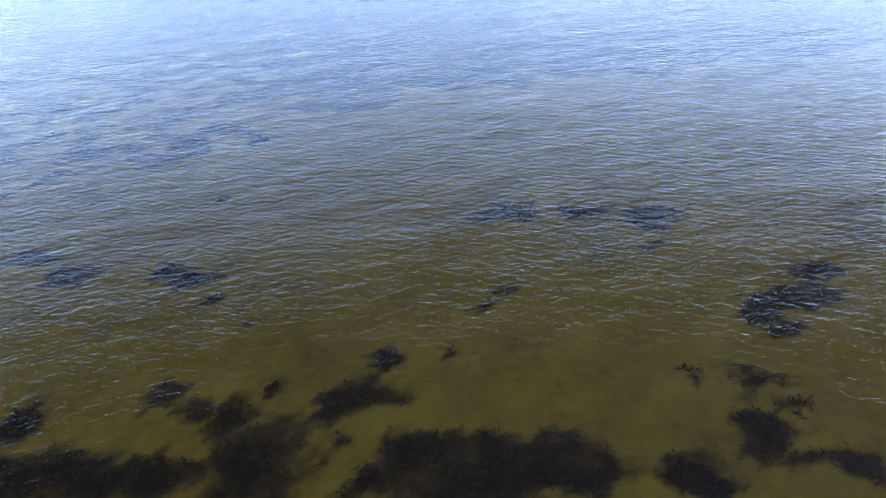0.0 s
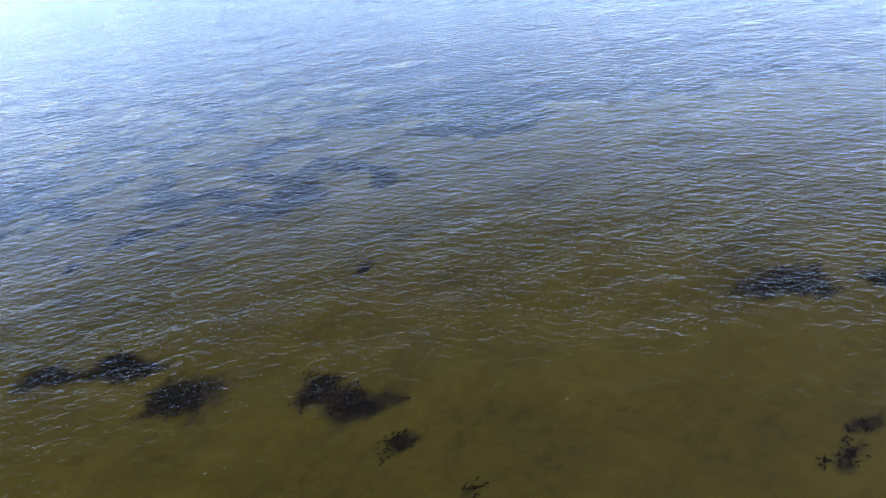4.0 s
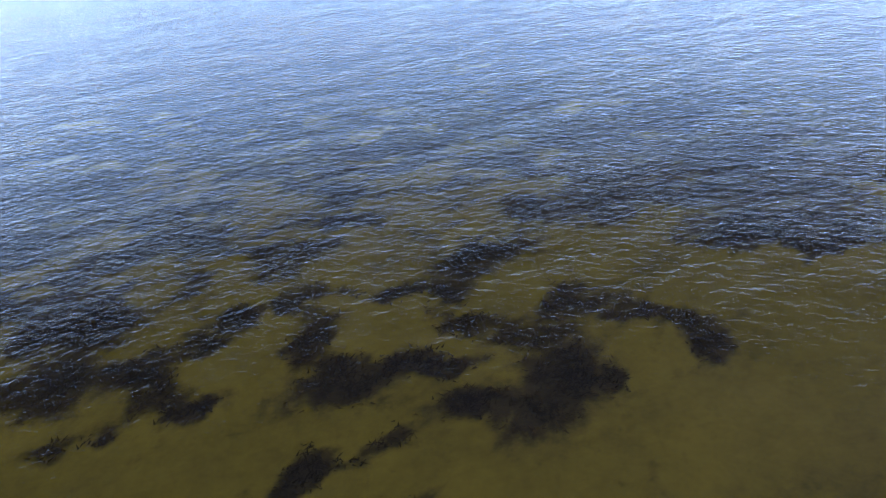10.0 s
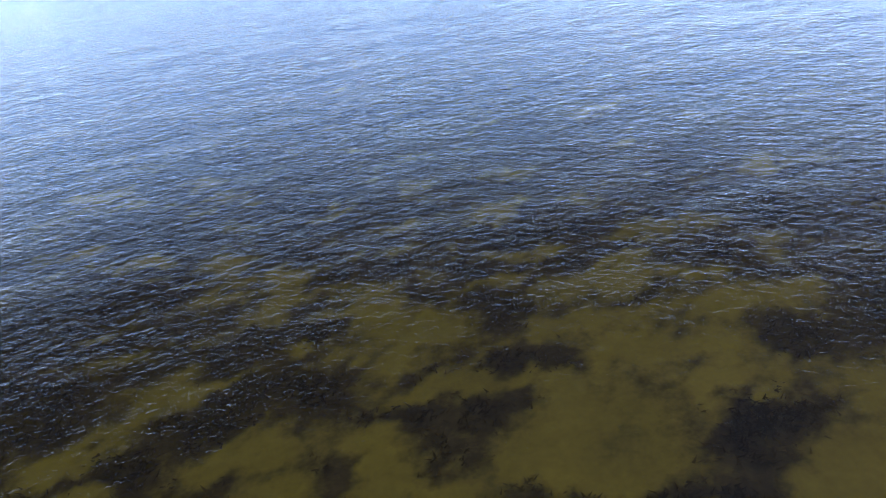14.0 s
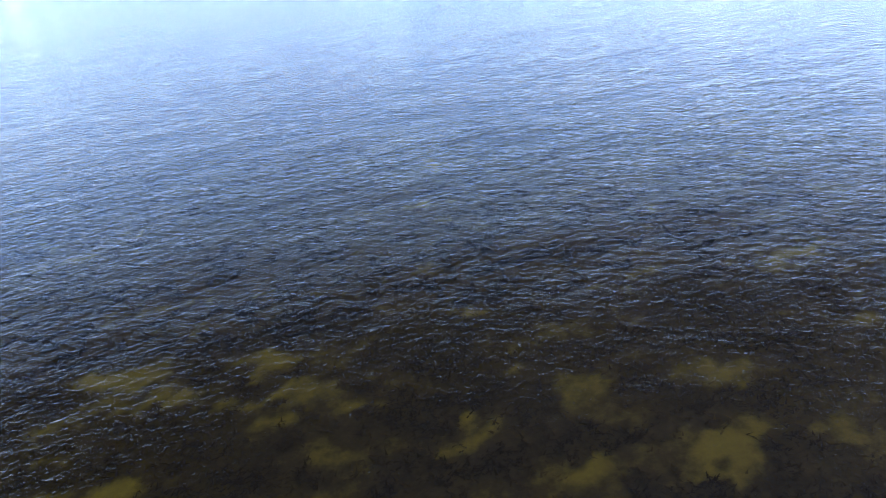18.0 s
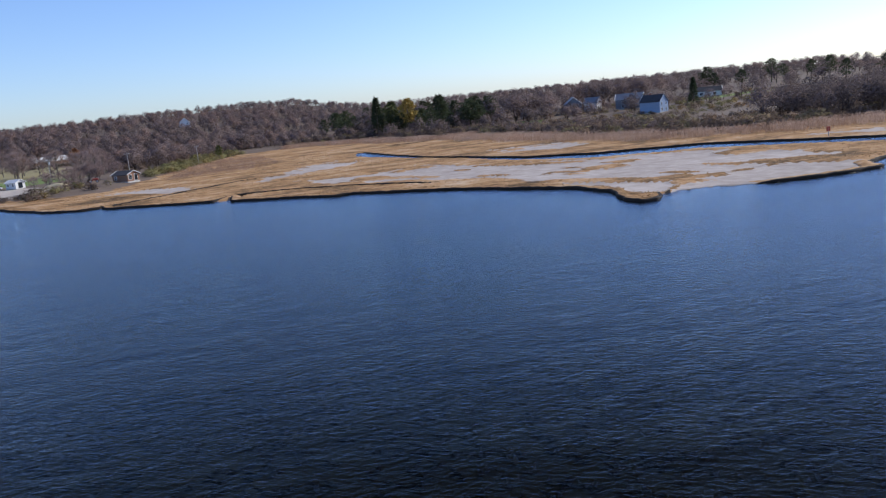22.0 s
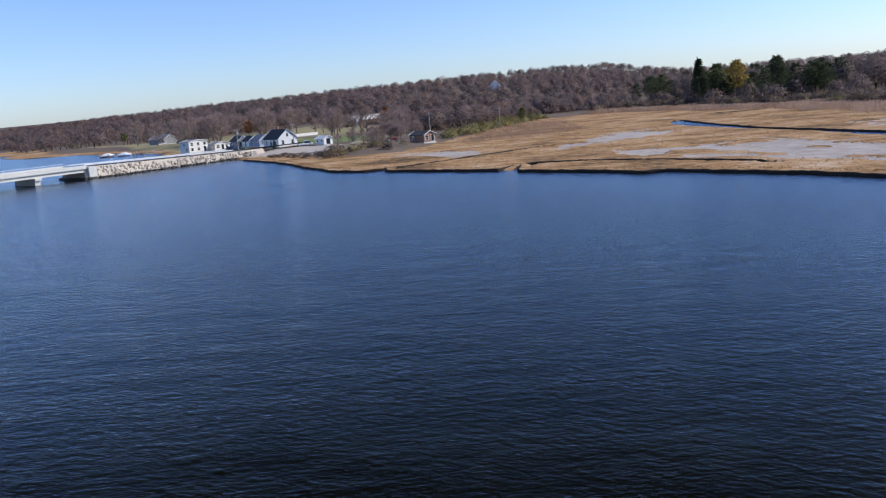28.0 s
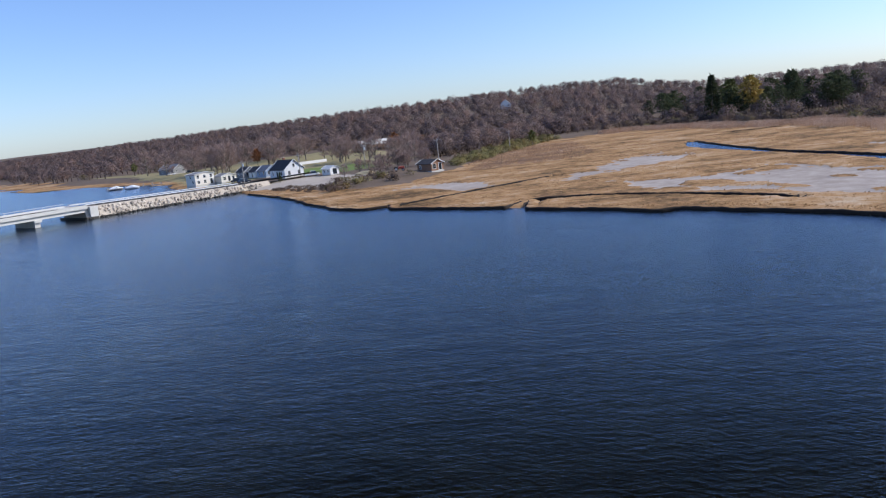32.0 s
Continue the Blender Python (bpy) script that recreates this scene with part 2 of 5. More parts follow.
UPLAND = BACK + [(2500, 300), (2500, 3200), (-2600, 3200), (-2600, 1600), (-900, 830), (-460, 565), (-360, 480), (-328, 470), (-267, 430), (-238, 414), (-218, 380), (-203, 362), (-186, 346)]
CREEKS = [
    [(-26, 362, 1.2), (-24.5, 343, 3.4), (-20.5, 326, 3.0), (-11, 297, 0.8), (-1, 275, 1.0), (7, 253, 2.6), (20.5, 237.5, 5.5), (34, 233, 6.5), (44, 231, 5.5), (57.5, 215, 4.5), (69, 202, 5), (91.5, 193, 6), (145, 197, 8), (407, 232, 9)],
    [(-59.5, 228, 1.0), (-58.5, 236, 1.0), (-50, 236, 0.7), (-36, 229, 0.5), (-20, 216, 0.4)],
    [(-87.5, 243, 0.6), (-80, 254, 0.55), (-70, 268, 0.5), (-60, 282, 0.4)],
    [(-12, 398, 0.8), (6, 402, 1.6), (10, 403, 0.8)],
]
FLATS = [
    [(-49.6, 260), (-33.1, 251), (-24.3, 260), (-14.6, 265), (-4.9, 248), (7.7, 236), (23.3, 225), (34, 225), (42.7, 213), (48.6, 188), (43.7, 183), (35, 187), (23.3, 177), (13.6, 179), (9.7, 169), (4.8, 165.5), (-2, 185), (-9.7, 213), (-26.3, 228), (-37.9, 237)],
    [(-47.7, 315), (-36, 327), (-26.3, 315), (-32.1, 297), (-43.8, 282), (-57.4, 265), (-59.3, 269)],
    [(-90.4, 289), (-78.8, 282), (-69, 265), (-74.9, 261), (-86.5, 271), (-98.2, 279)],
    [(8.7, 297), (32, 297), (37.9, 282), (28.2, 269), (10.7, 277)],
    [(67, 229), (96.2, 225), (115.6, 212), (81.6, 209)],
    [(4, 160), (9, 162), (18, 160), (32, 159), (41, 163), (46, 172), (40, 182), (28, 180), (16, 178), (9, 171)],
]


COVERS = [
    ([(-420, 560), (-330, 500), (-300, 462), (-262, 428), (-222, 380), (-190, 350), (-172, 372), (-150, 400), (-128, 372), (-132, 420), (-165, 470), (-205, 520), (-300, 525)], 8),
    ([(-182, 388), (-176, 408), (-150, 402), (-132, 376), (-142, 358), (-156, 366)], 6),
    ([(-172, 328), (-166, 342), (-150, 346), (-136, 342), (-124, 330), (-122, 314), (-134, 306), (-150, 316), (-162, 319)], 7),
    ([(52, 470), (72, 448), (82, 470), (70, 490)], 6),
    ([(150, 452), (195, 445), (195, 470), (160, 468)], 6),
]


def inside(poly, x, y):
    hit = np.zeros(x.shape, bool)
    for (ax, ay), (bx, by) in zip(poly, poly[1:] + poly[:1]):
        if ay != by:
            hit ^= ((ay > y) != (by > y)) & (x < (bx - ax) * (y - ay) / (by - ay) + ax)
    return hit


def reach(line, x, y, closed=True):
    """The distance to a line of points."""
    best = np.full(x.shape, 1e9)
    for (ax, ay), (bx, by) in zip(line, line[1:] + (line[:1] if closed else [])):
        dx, dy = bx - ax, by - ay
        k = np.clip(((x - ax) * dx + (y - ay) * dy) / (dx * dx + dy * dy + 1e-9), 0, 1)
        best = np.minimum(best, np.hypot(x - ax - k * dx, y - ay - k * dy))
    return best


def creek_depth(x, y):
    """How far inside the tidal creek a place lies (metres from its bank, negative outside)."""
    best = np.full(x.shape, -1e9)
    for (ax, ay, aw), (bx, by, bw) in [pair for line in CREEKS for pair in zip(line, line[1:])]:
        dx, dy = bx - ax, by - ay
        k = np.clip(((x - ax) * dx + (y - ay) * dy) / (dx * dx + dy * dy), 0, 1)
        best = np.maximum(best, aw + k * (bw - aw) - np.hypot(x - ax - k * dx, y - ay - k * dy))
    return best


def wobble(x, y, size, amount, seed=0.0):
    """Smooth pseudo-noise over the plan."""
    u, v = x / size, y / size
    return amount * (np.sin(u * 2.1 + 1.3 * np.sin(v * 1.7 + seed)) + np.sin(v * 2.7 + 1.1 * np.sin(u * 2.3 + seed * 2)) + 0.6 * np.sin(u * 5.1 + v * 4.3 + seed * 3)) / 2.6


def soft(v):
    v = np.clip(v, 0, 1)
    return v * v * (3 - 2 * v)


def signed(poly, x, y):
    return np.where(inside(poly, x, y), 1, -1) * reach(poly, x, y)


def fields(x, y):
    """Signed distances (metres inside) of land, upland, creeks and mud flats."""
    w = wobble(x, y, 5, 0.5, 1.0) + wobble(x, y, 1.7, 0.25, 2.0)
    d = signed(LAND, x, y) + np.where((x > -240) & (x < 200), w, 0)
    back = signed(UPLAND, x, y) + wobble(x, y, 9, 2.0, 4.0)
    flat = np.full(x.shape, -1e9)
    for f in FLATS:
        flat = np.maximum(flat, signed(f, x, y))
    flat = flat + wobble(x, y, 7, 2.2, 5.0) + wobble(x, y, 2.3, 0.9, 6.0) - 0.6
    isle = wobble(x, y, 11, 1.0, 9.0) + wobble(x, y, 4, 0.4, 8.0)
    flat = np.minimum(flat, np.maximum(-5, (0.42 - isle) * 6))
    c = creek_depth(x, y) + w * 0.8
    return d, back, c, flat


def terrain(x, y):
    """Height of the ground and what covers it: 0 seabed, 1 marsh, 2 mud, 3 peat, 4 woods, 5 weed bed, 6 lawn, 7 gravel, 8 dry grass."""
    x, y = np.asarray(x, float), np.asarray(y, float)
    d, back, c, flat = fields(x, y)
    z = np.where(d < 0, np.maximum(-0.35 + 0.05 * d, -0.9) + wobble(x, y, 6, 0.05), -0.3 + 0.66 * soft(d / 0.7) + wobble(x, y, 4, 0.05, 3.0))
    kind = np.where(d < -0.05, 0, np.where(d < 0.5, 3, 1))
    z = np.where((flat > -0.4) & (d > 0), z - (z - 0.10) * soft((flat + 0.4) / 0.8), z)
    kind = np.where((flat > 0) & (d > -0.3), 2, kind)
    z = np.where(c > -0.9, z - (z + 0.5) * soft((c + 0.9) / 1.3), z)
    kind = np.where((c > -0.75) & (kind != 2), 3, kind)
    kind = np.where(c > 0.2, 0, kind)
    kind = np.where((kind == 0) & (y > 84 + wobble(x, y, 6, 6.0, 2.0)) & (y < 400) & (d < -6) & (c < -3), 5, kind)
    up = np.clip(back, 0, 900)
    hill = 0.9 * soft(up / 12) + 0.080 * np.clip(up - 60, 0, 210) + 0.066 * np.clip(up - 275, 0, 240) - 0.03 * np.clip(up - 560, 0, 300)
    hill = hill * (1 - 0.45 * soft((x + 90) / 130))
    z = np.where(back > 0, np.maximum(z, 0.36) + hill, z)
    kind = np.where(back > 0, 4, kind)
    for poly, cover in COVERS:
        kind = np.where((back > -6) & (d > 0.5) & inside(poly, x + wobble(x, y, 3, 1.2), y + wobble(y, x, 3, 1.2)), cover, kind)
    return z, kind


def height(x, y):
    return float(terrain(np.array([x]), np.array([y]))[0][0])


def mesh_of(name, verts, faces, mats, which=None, tint=None, smooth=False):
    """A mesh from arrays; faces all of one size."""
    me = bpy.data.meshes.new(name)
    verts, faces = np.asarray(verts, np.float32), np.asarray(faces, np.int32)
    n, k = faces.shape
    me.vertices.add(len(verts))
    me.vertices.foreach_set("co", verts.ravel())
    me.loops.add(n * k)
    me.loops.foreach_set("vertex_index", faces.ravel())
    me.polygons.add(n)
    me.polygons.foreach_set("loop_start", np.arange(0, n * k, k, dtype=np.int32))
    me.update(calc_edges=True)
    for m in mats:
        me.materials.append(m)
    if which is not None:
        me.polygons.foreach_set("material_index", np.asarray(which, np.int32))
    me.polygons.foreach_set("use_smooth", np.full(n, smooth))
    if tint is not None:
        me.attributes.new("tint", "FLOAT", "POINT").data.foreach_set("value", np.asarray(tint, np.float32))
    me.validate()
    return me


def graded(stops):
    """Grid lines from stops of (place, step): the step holds up to the next place."""
    out = []
    for (a, s), (b, _) in zip(stops, stops[1:]):
        out += list(np.linspace(a, b, max(1, round((b - a) / s)), endpoint=False))
    return np.array(out + [stops[-1][0]])


def grid(xs, ys):
    gx, gy = np.meshgrid(xs, ys)
    nx, ny = len(xs), len(ys)
    i = (np.arange(ny - 1)[:, None] * nx + np.arange(nx - 1)[None]).ravel()
    return gx.ravel(), gy.ravel(), np.stack([i, i + 1, i + nx + 1, i + nx], 1)


# patches of eelgrass and gaps of bare sand: x, y, half width, half depth
WEED_NEAR = [(-21.8, 15.3, 2.26, 0.96), (-18.8, 14.8, 2.55, 0.64), (-14.8, 15.2, 1.36, 1.53), (-16.2, 17.3, 0.79, 0.83), (-18.5, 18.8, 0.84, 0.40),
    (-17.3, 17.9, 0.61, 0.37), (-23.5, 17.7, 0.73, 0.91), (-10.9, 19.7, 0.67, 0.67), (-11.4, 18.0, 0.99, 0.61), (-12.5, 17.4, 0.62, 0.58), (-12.2, 16.0, 0.33, 0.37),
    (-9.3, 14.9, 1.05, 0.73), (-6.9, 14.5, 1.86, 0.71), (-7.4, 13.5, 3.25, 0.77), (-4.7, 13.4, 0.81, 0.67), (-11.2, 13.9, 0.51, 0.46), (-1.7, 13.3, 0.63, 0.68),
    (-1.4, 12.5, 0.92, 0.43), (0.9, 14.4, 0.81, 0.55), (1.4, 13.8, 0.40, 0.49), (0.8, 15.1, 0.67, 0.25), (1.5, 16.7, 0.67, 0.41), (1.1, 17.6, 0.37, 0.28),
    (-0.5, 17.4, 0.25, 0.25)]
WEED_SIDE = [(2.7, 13.1, 0.92, 0.47), (3.2, 12.3, 0.37, 0.45), (2.4, 15.4, 0.34, 0.25), (2.8, 20.6, 0.50, 0.61), (4.3, 21.3, 1.21, 0.56), (5.5, 21.7, 0.81, 0.41),
    (6.2, 23.1, 0.74, 0.58), (3.5, 19.5, 0.77, 0.25), (-7.2, 22.6, 0.34, 0.28), (-6.3, 23.5, 0.25, 0.25), (-8.5, 19.6, 0.25, 0.25), (-16.6, 22.9, 0.25, 0.25),
    (-14.5, 18.9, 0.29, 0.39), (-5.2, 30.7, 1.36, 0.67), (-1.8, 30.0, 0.92, 0.53), (1.2, 28.8, 1.26, 0.80), (-0.5, 26.2, 0.29, 0.25), (0.8, 26.2, 0.28, 0.25),
    (-25.6, 28.3, 1.00, 0.82), (-28.2, 30.3, 1.09, 0.60), (-21.2, 27.6, 0.52, 0.48), (-19.8, 27.0, 1.10, 0.72), (-18.2, 24.9, 0.33, 0.34), (-31.1, 30.2, 0.87, 0.66)]
WEED_RING = [(-32.0, 46.5, 0.64, 1.07), (-30.9, 44.2, 1.16, 0.78), (-29.1, 44.5, 0.84, 0.47), (-27.6, 44.4, 0.73, 0.32), (-27.1, 42.5, 0.88, 0.51),
    (-25.2, 41.7, 1.04, 0.61), (-24.1, 43.2, 1.03, 1.08), (-22.9, 42.9, 0.43, 0.60), (-23.0, 47.0, 1.43, 0.93), (-24.7, 45.3, 0.95, 0.50), (-26.1, 46.4, 0.99, 0.49),
    (-27.2, 48.2, 0.93, 0.72), (-29.0, 48.8, 0.91, 0.46), (-30.7, 49.2, 0.93, 0.47), (-21.4, 45.8, 0.89, 0.40), (-20.3, 44.9, 0.58, 0.31), (-19.8, 44.0, 0.44, 0.73),
    (-25.6, 50.7, 1.85, 0.82), (-32.5, 49.2, 0.89, 0.86), (-33.6, 55.3, 1.59, 1.67), (-34.8, 48.8, 0.69, 0.84), (-35.6, 50.4, 1.18, 0.61)]
WEED_WEST = [(-37.7, 46.2, 0.88, 0.75), (-36.8, 45.0, 0.40, 0.54), (-35.7, 44.2, 0.82, 0.36), (-38.1, 43.5, 0.68, 0.32), (-39.3, 42.9, 0.42, 0.34),
    (-35.0, 39.6, 0.48, 0.25), (-32.0, 40.6, 0.53, 0.37), (-31.5, 41.0, 0.42, 0.26), (-30.4, 41.1, 0.46, 0.26), (-29.7, 41.3, 0.34, 0.25), (-28.4, 39.2, 0.25, 0.25),
    (-33.5, 38.2, 0.38, 0.25), (-40.1, 54.7, 1.61, 1.66), (-40.5, 46.1, 1.28, 1.09), (-40.7, 49.3, 1.91, 1.29), (-15.8, 49.7, 2.40, 1.03), (-14.0, 48.2, 1.31, 0.43),
    (-12.0, 49.5, 0.90, 0.63), (-20.4, 35.2, 0.32, 0.25), (-35.6, 47.3, 0.71, 0.43), (-30.1, 51.6, 1.04, 0.64), (-28.1, 53.0, 1.33, 0.80)]
SAND_MIDDLE = [(-34.3, 55.7, 1.33, 0.64), (-35.1, 58.1, 0.75, 0.76), (-33.3, 56.8, 0.41, 0.32), (-36.6, 56.4, 0.93, 0.27), (-38.3, 60.4, 0.88, 0.32),
    (-39.5, 61.6, 0.65, 0.39), (-39.2, 59.3, 0.81, 0.67), (-29.7, 52.9, 1.44, 1.10), (-30.2, 50.5, 1.43, 1.09), (-28.3, 54.7, 0.89, 0.79), (-29.6, 56.4, 0.79, 0.88),
    (-28.8, 57.4, 1.09, 0.37), (-29.9, 51.5, 1.64, 1.20), (-31.8, 50.9, 0.85, 0.72), (-31.0, 59.0, 0.94, 0.33), (-38.7, 52.9, 1.23, 0.84), (-39.4, 52.6, 0.98, 0.60),
    (-38.2, 51.2, 0.91, 0.57), (-35.3, 51.5, 0.72, 0.75), (-35.9, 52.5, 0.60, 0.50), (-35.3, 50.0, 1.26, 0.58), (-34.0, 49.6, 0.55, 0.49)]
SAND_SIDE = [(-40.1, 56.3, 0.96, 0.34), (-34.2, 54.2, 1.50, 0.26), (-35.0, 54.1, 0.84, 0.25), (-41.7, 55.7, 0.72, 0.65), (-43.2, 54.8, 0.52, 0.50),
    (-42.2, 54.8, 0.44, 0.39), (-25.8, 52.4, 1.15, 0.44), (-25.3, 51.4, 0.68, 0.25), (-24.7, 56.0, 0.96, 0.84), (-23.0, 55.7, 1.25, 0.72), (-25.6, 54.1, 0.74, 0.50),
    (-22.7, 51.3, 1.19, 0.86), (-23.9, 49.4, 1.10, 0.92), (-25.4, 47.7, 1.13, 0.75), (-28.5, 48.1, 0.72, 0.29), (-44.6, 53.6, 0.68, 0.47), (-43.1, 52.3, 0.47, 0.32),
    (-44.6, 64.6, 0.79, 0.42), (-29.9, 64.3, 0.93, 0.41), (-27.0, 59.1, 1.14, 0.31), (-23.1, 60.9, 0.78, 0.36), (-31.3, 48.8, 0.76, 0.30)]
SAND_LANES = [(-34.1, 56.9, 1.46, 1.14), (-35.5, 60.0, 0.98, 0.55), (-36.2, 58.7, 1.05, 0.45), (-37.7, 57.3, 0.65, 0.32), (-38.7, 61.2, 0.84, 0.72),
    (-40.8, 61.0, 0.96, 0.42), (-39.8, 60.0, 0.43, 0.42), (-40.5, 63.8, 0.62, 0.42), (-34.6, 62.3, 0.78, 0.32), (-33.9, 63.1, 0.29, 0.34), (-47.0, 66.8, 1.19, 0.51),
    (-48.0, 72.2, 1.10, 0.67), (-32.9, 67.8, 0.58, 0.45), (-29.6, 60.4, 0.90, 0.36), (-27.8, 57.9, 1.77, 0.75), (-28.8, 56.3, 0.93, 0.86), (-27.1, 54.8, 1.31, 1.03),
    (-30.8, 55.4, 1.21, 0.30), (-25.4, 61.0, 0.71, 0.51), (-26.7, 64.1, 0.79, 0.43), (-19.7, 64.3, 0.98, 0.76), (-21.6, 58.4, 0.81, 0.73)]
SAND_OUTER = [(-24.8, 57.5, 0.95, 0.29), (-44.0, 58.0, 0.44, 0.25), (-41.8, 56.7, 0.99, 0.52), (-32.6, 55.3, 0.90, 0.36), (-32.5, 54.0, 1.15, 0.36),
    (-28.3, 53.0, 1.59, 0.52), (-43.6, 63.3, 1.05, 0.25), (-45.2, 59.8, 0.74, 0.25), (-30.8, 63.4, 1.00, 0.28), (-28.4, 67.3, 0.65, 0.35), (-40.8, 63.7, 0.74, 0.56),
    (-36.3, 62.5, 0.79, 0.31), (-34.9, 62.3, 0.68, 0.31), (-38.4, 61.6, 1.35, 0.66), (-41.5, 62.1, 1.12, 0.25), (-30.7, 63.4, 0.55, 0.46), (-29.9, 60.6, 0.85, 0.38),
    (-25.8, 60.7, 0.84, 0.32), (-46.8, 66.7, 0.87, 0.42), (-48.1, 72.3, 0.93, 0.59), (-43.2, 71.9, 1.14, 0.57), (-41.8, 70.1, 0.84, 0.39)]
SAND_FAR = [(-21.8, 49.5, 1.89, 1.20), (-19.9, 47.5, 1.72, 1.25), (-24.3, 48.3, 0.76, 0.54), (-17.9, 45.9, 1.58, 1.38), (-44.1, 69.8, 1.07, 0.27),
    (-46.1, 70.8, 0.65, 0.29), (-40.5, 66.6, 0.47, 0.28), (-33.2, 67.3, 0.47, 0.45), (-34.7, 69.3, 0.79, 0.25), (-35.7, 72.8, 0.47, 0.47), (-36.6, 66.9, 0.47, 0.33),
    (-37.3, 66.3, 0.73, 0.25), (-35.1, 64.9, 0.34, 0.37), (-33.7, 64.2, 0.33, 0.25), (-29.1, 67.1, 0.72, 0.57), (-26.9, 63.7, 0.62, 0.38), (-23.5, 68.4, 0.73, 0.33),
    (-42.9, 68.6, 0.81, 0.25), (-40.7, 68.7, 1.01, 0.25), (-28.8, 73.7, 0.70, 0.36), (-47.0, 65.0, 1.10, 0.25), (-38.8, 79.5, 0.86, 0.39), (-48.9, 84.9, 1.38, 0.59),
    (-23.2, 73.1, 1.10, 0.43)]
MEADOW_EDGE = [(-43.3, 49.1), (-39.5, 48.5), (-37.3, 49.2), (-34.6, 49.4), (-32.1, 49.5), (-29.5, 48.8), (-27.2, 47.9), (-25.5, 47.6), (-23.6, 48.1), (-21.1, 49.3), (-18.6, 50.4), (-14.2, 50.1)]


def weed_cover(x, y):
    """How thickly eelgrass grows at a place: above a half it covers the sand."""
    wx = x + wobble(x, y, 1.3, 0.50, 4.0) + wobble(x, y, 0.45, 0.26, 6.0)
    wy = y + wobble(y, x, 1.1, 0.46, 2.0) + wobble(y, x, 0.40, 0.24, 8.0)
    rough = wobble(wx, wy, 0.9, 0.18, 1.0) + wobble(wx, wy, 0.37, 0.18, 5.0) + wobble(wx, wy, 2.6, 0.12, 7.0)
    line = np.interp(x, [p[0] for p in MEADOW_EDGE], [p[1] for p in MEADOW_EDGE]) + wobble(x, y, 3.5, 1.6, 3.0)
    cover = -0.10 + 0.92 * soft((wy - line + 1.0) / 3.0)
    for sx, sy, sa, sb in WEED_NEAR + WEED_SIDE:
        cover = np.maximum(cover, 1.05 - 0.42 * (((wx - sx) / sa) ** 2 + ((wy - sy) / sb) ** 2))
    for sx, sy, sa, sb in WEED_RING + WEED_WEST:
        cover = np.maximum(cover, 1.05 - 0.30 * (((wx - sx) / sa) ** 2 + ((wy - sy) / sb) ** 2))
    bare = np.zeros(x.shape)
    for sx, sy, sa, sb in SAND_MIDDLE + SAND_SIDE:
        bare = np.maximum(bare, 1.0 * np.exp(-0.55 * (((wx - sx) / sa / 1.15) ** 2 + ((wy - sy) / sb / 1.1) ** 2) ** 1.3))
    for sx, sy, sa, sb in SAND_LANES + SAND_OUTER + SAND_FAR:
        bare = np.maximum(bare, 0.88 * np.exp(-0.65 * (((wx - sx) / sa / 1.1) ** 2 + ((wy - sy) / sb / 0.9) ** 2)))
    bare = bare * soft((wy - line + 4.5) / 2.0)
    lanes = wobble(0.35 * (wx - 0.25 * wy), wy + 0.15 * wx, 1.0, 0.34, 3.0) * soft((y - 47) / 8) * (1 - 0.6 * soft((y - 90) / 20))
    return cover - bare + rough - lanes


def build_ground():
    xs = graded([(-2500, 150), (-900, 40), (-400, 6), (-210, 2), (-130, 1.0), (-62, 0.45), (18, 1.0), (60, 1.0), (80, 2), (150, 10), (400, 60), (1000, 150), (2500, 150)])
    ys = graded([(-900, 100), (-200, 20), (-40, 3), (8, 0.45), (88, 1.0), (112, 2), (130, 2), (158, 0.9), (260, 1.0), (300, 1.4), (350, 2.0), (420, 4), (600, 15), (900, 60), (1500, 150), (3100, 150)])
    x, y, faces = grid(xs, ys)
    near = (x > -200) & (x < 90) & (y > 150) & (y < 350)
    for which, level in ((0, 0.0), (2, -0.3), (3, 0.0)):
        f, fx, fy = (fields(x[near] + a, y[near] + b)[which] - level for a, b in ((0, 0), (0.3, 0), (0, 0.3)))
        gx, gy = (fx - f) / 0.3, (fy - f) / 0.3
        g2 = np.maximum(gx * gx + gy * gy, 0.3)
        k = np.where(np.abs(f) < 0.52, -f / g2, 0).clip(-0.45, 0.45)
        x[near] += k * gx
        y[near] += k * gy
    z, kind = terrain(x, y)
    cx, cy = x[faces].mean(1), y[faces].mean(1)
    _, k = terrain(cx, cy)
    ob = new("ground", mesh_of("ground", np.stack([x, y, z], 1), faces, [SEABED, MARSH, MUD, PEAT, FOREST_FLOOR, WEED_BED, LAWN, GRAVEL, DRY_LAWN], k, np.clip(weed_cover(x, y), -1, 2), True))
    return tagged(ob, "marsh, tidal flats, wooded upland and shallow sandy seabed", "ground", kind="structure")


ground = build_ground()


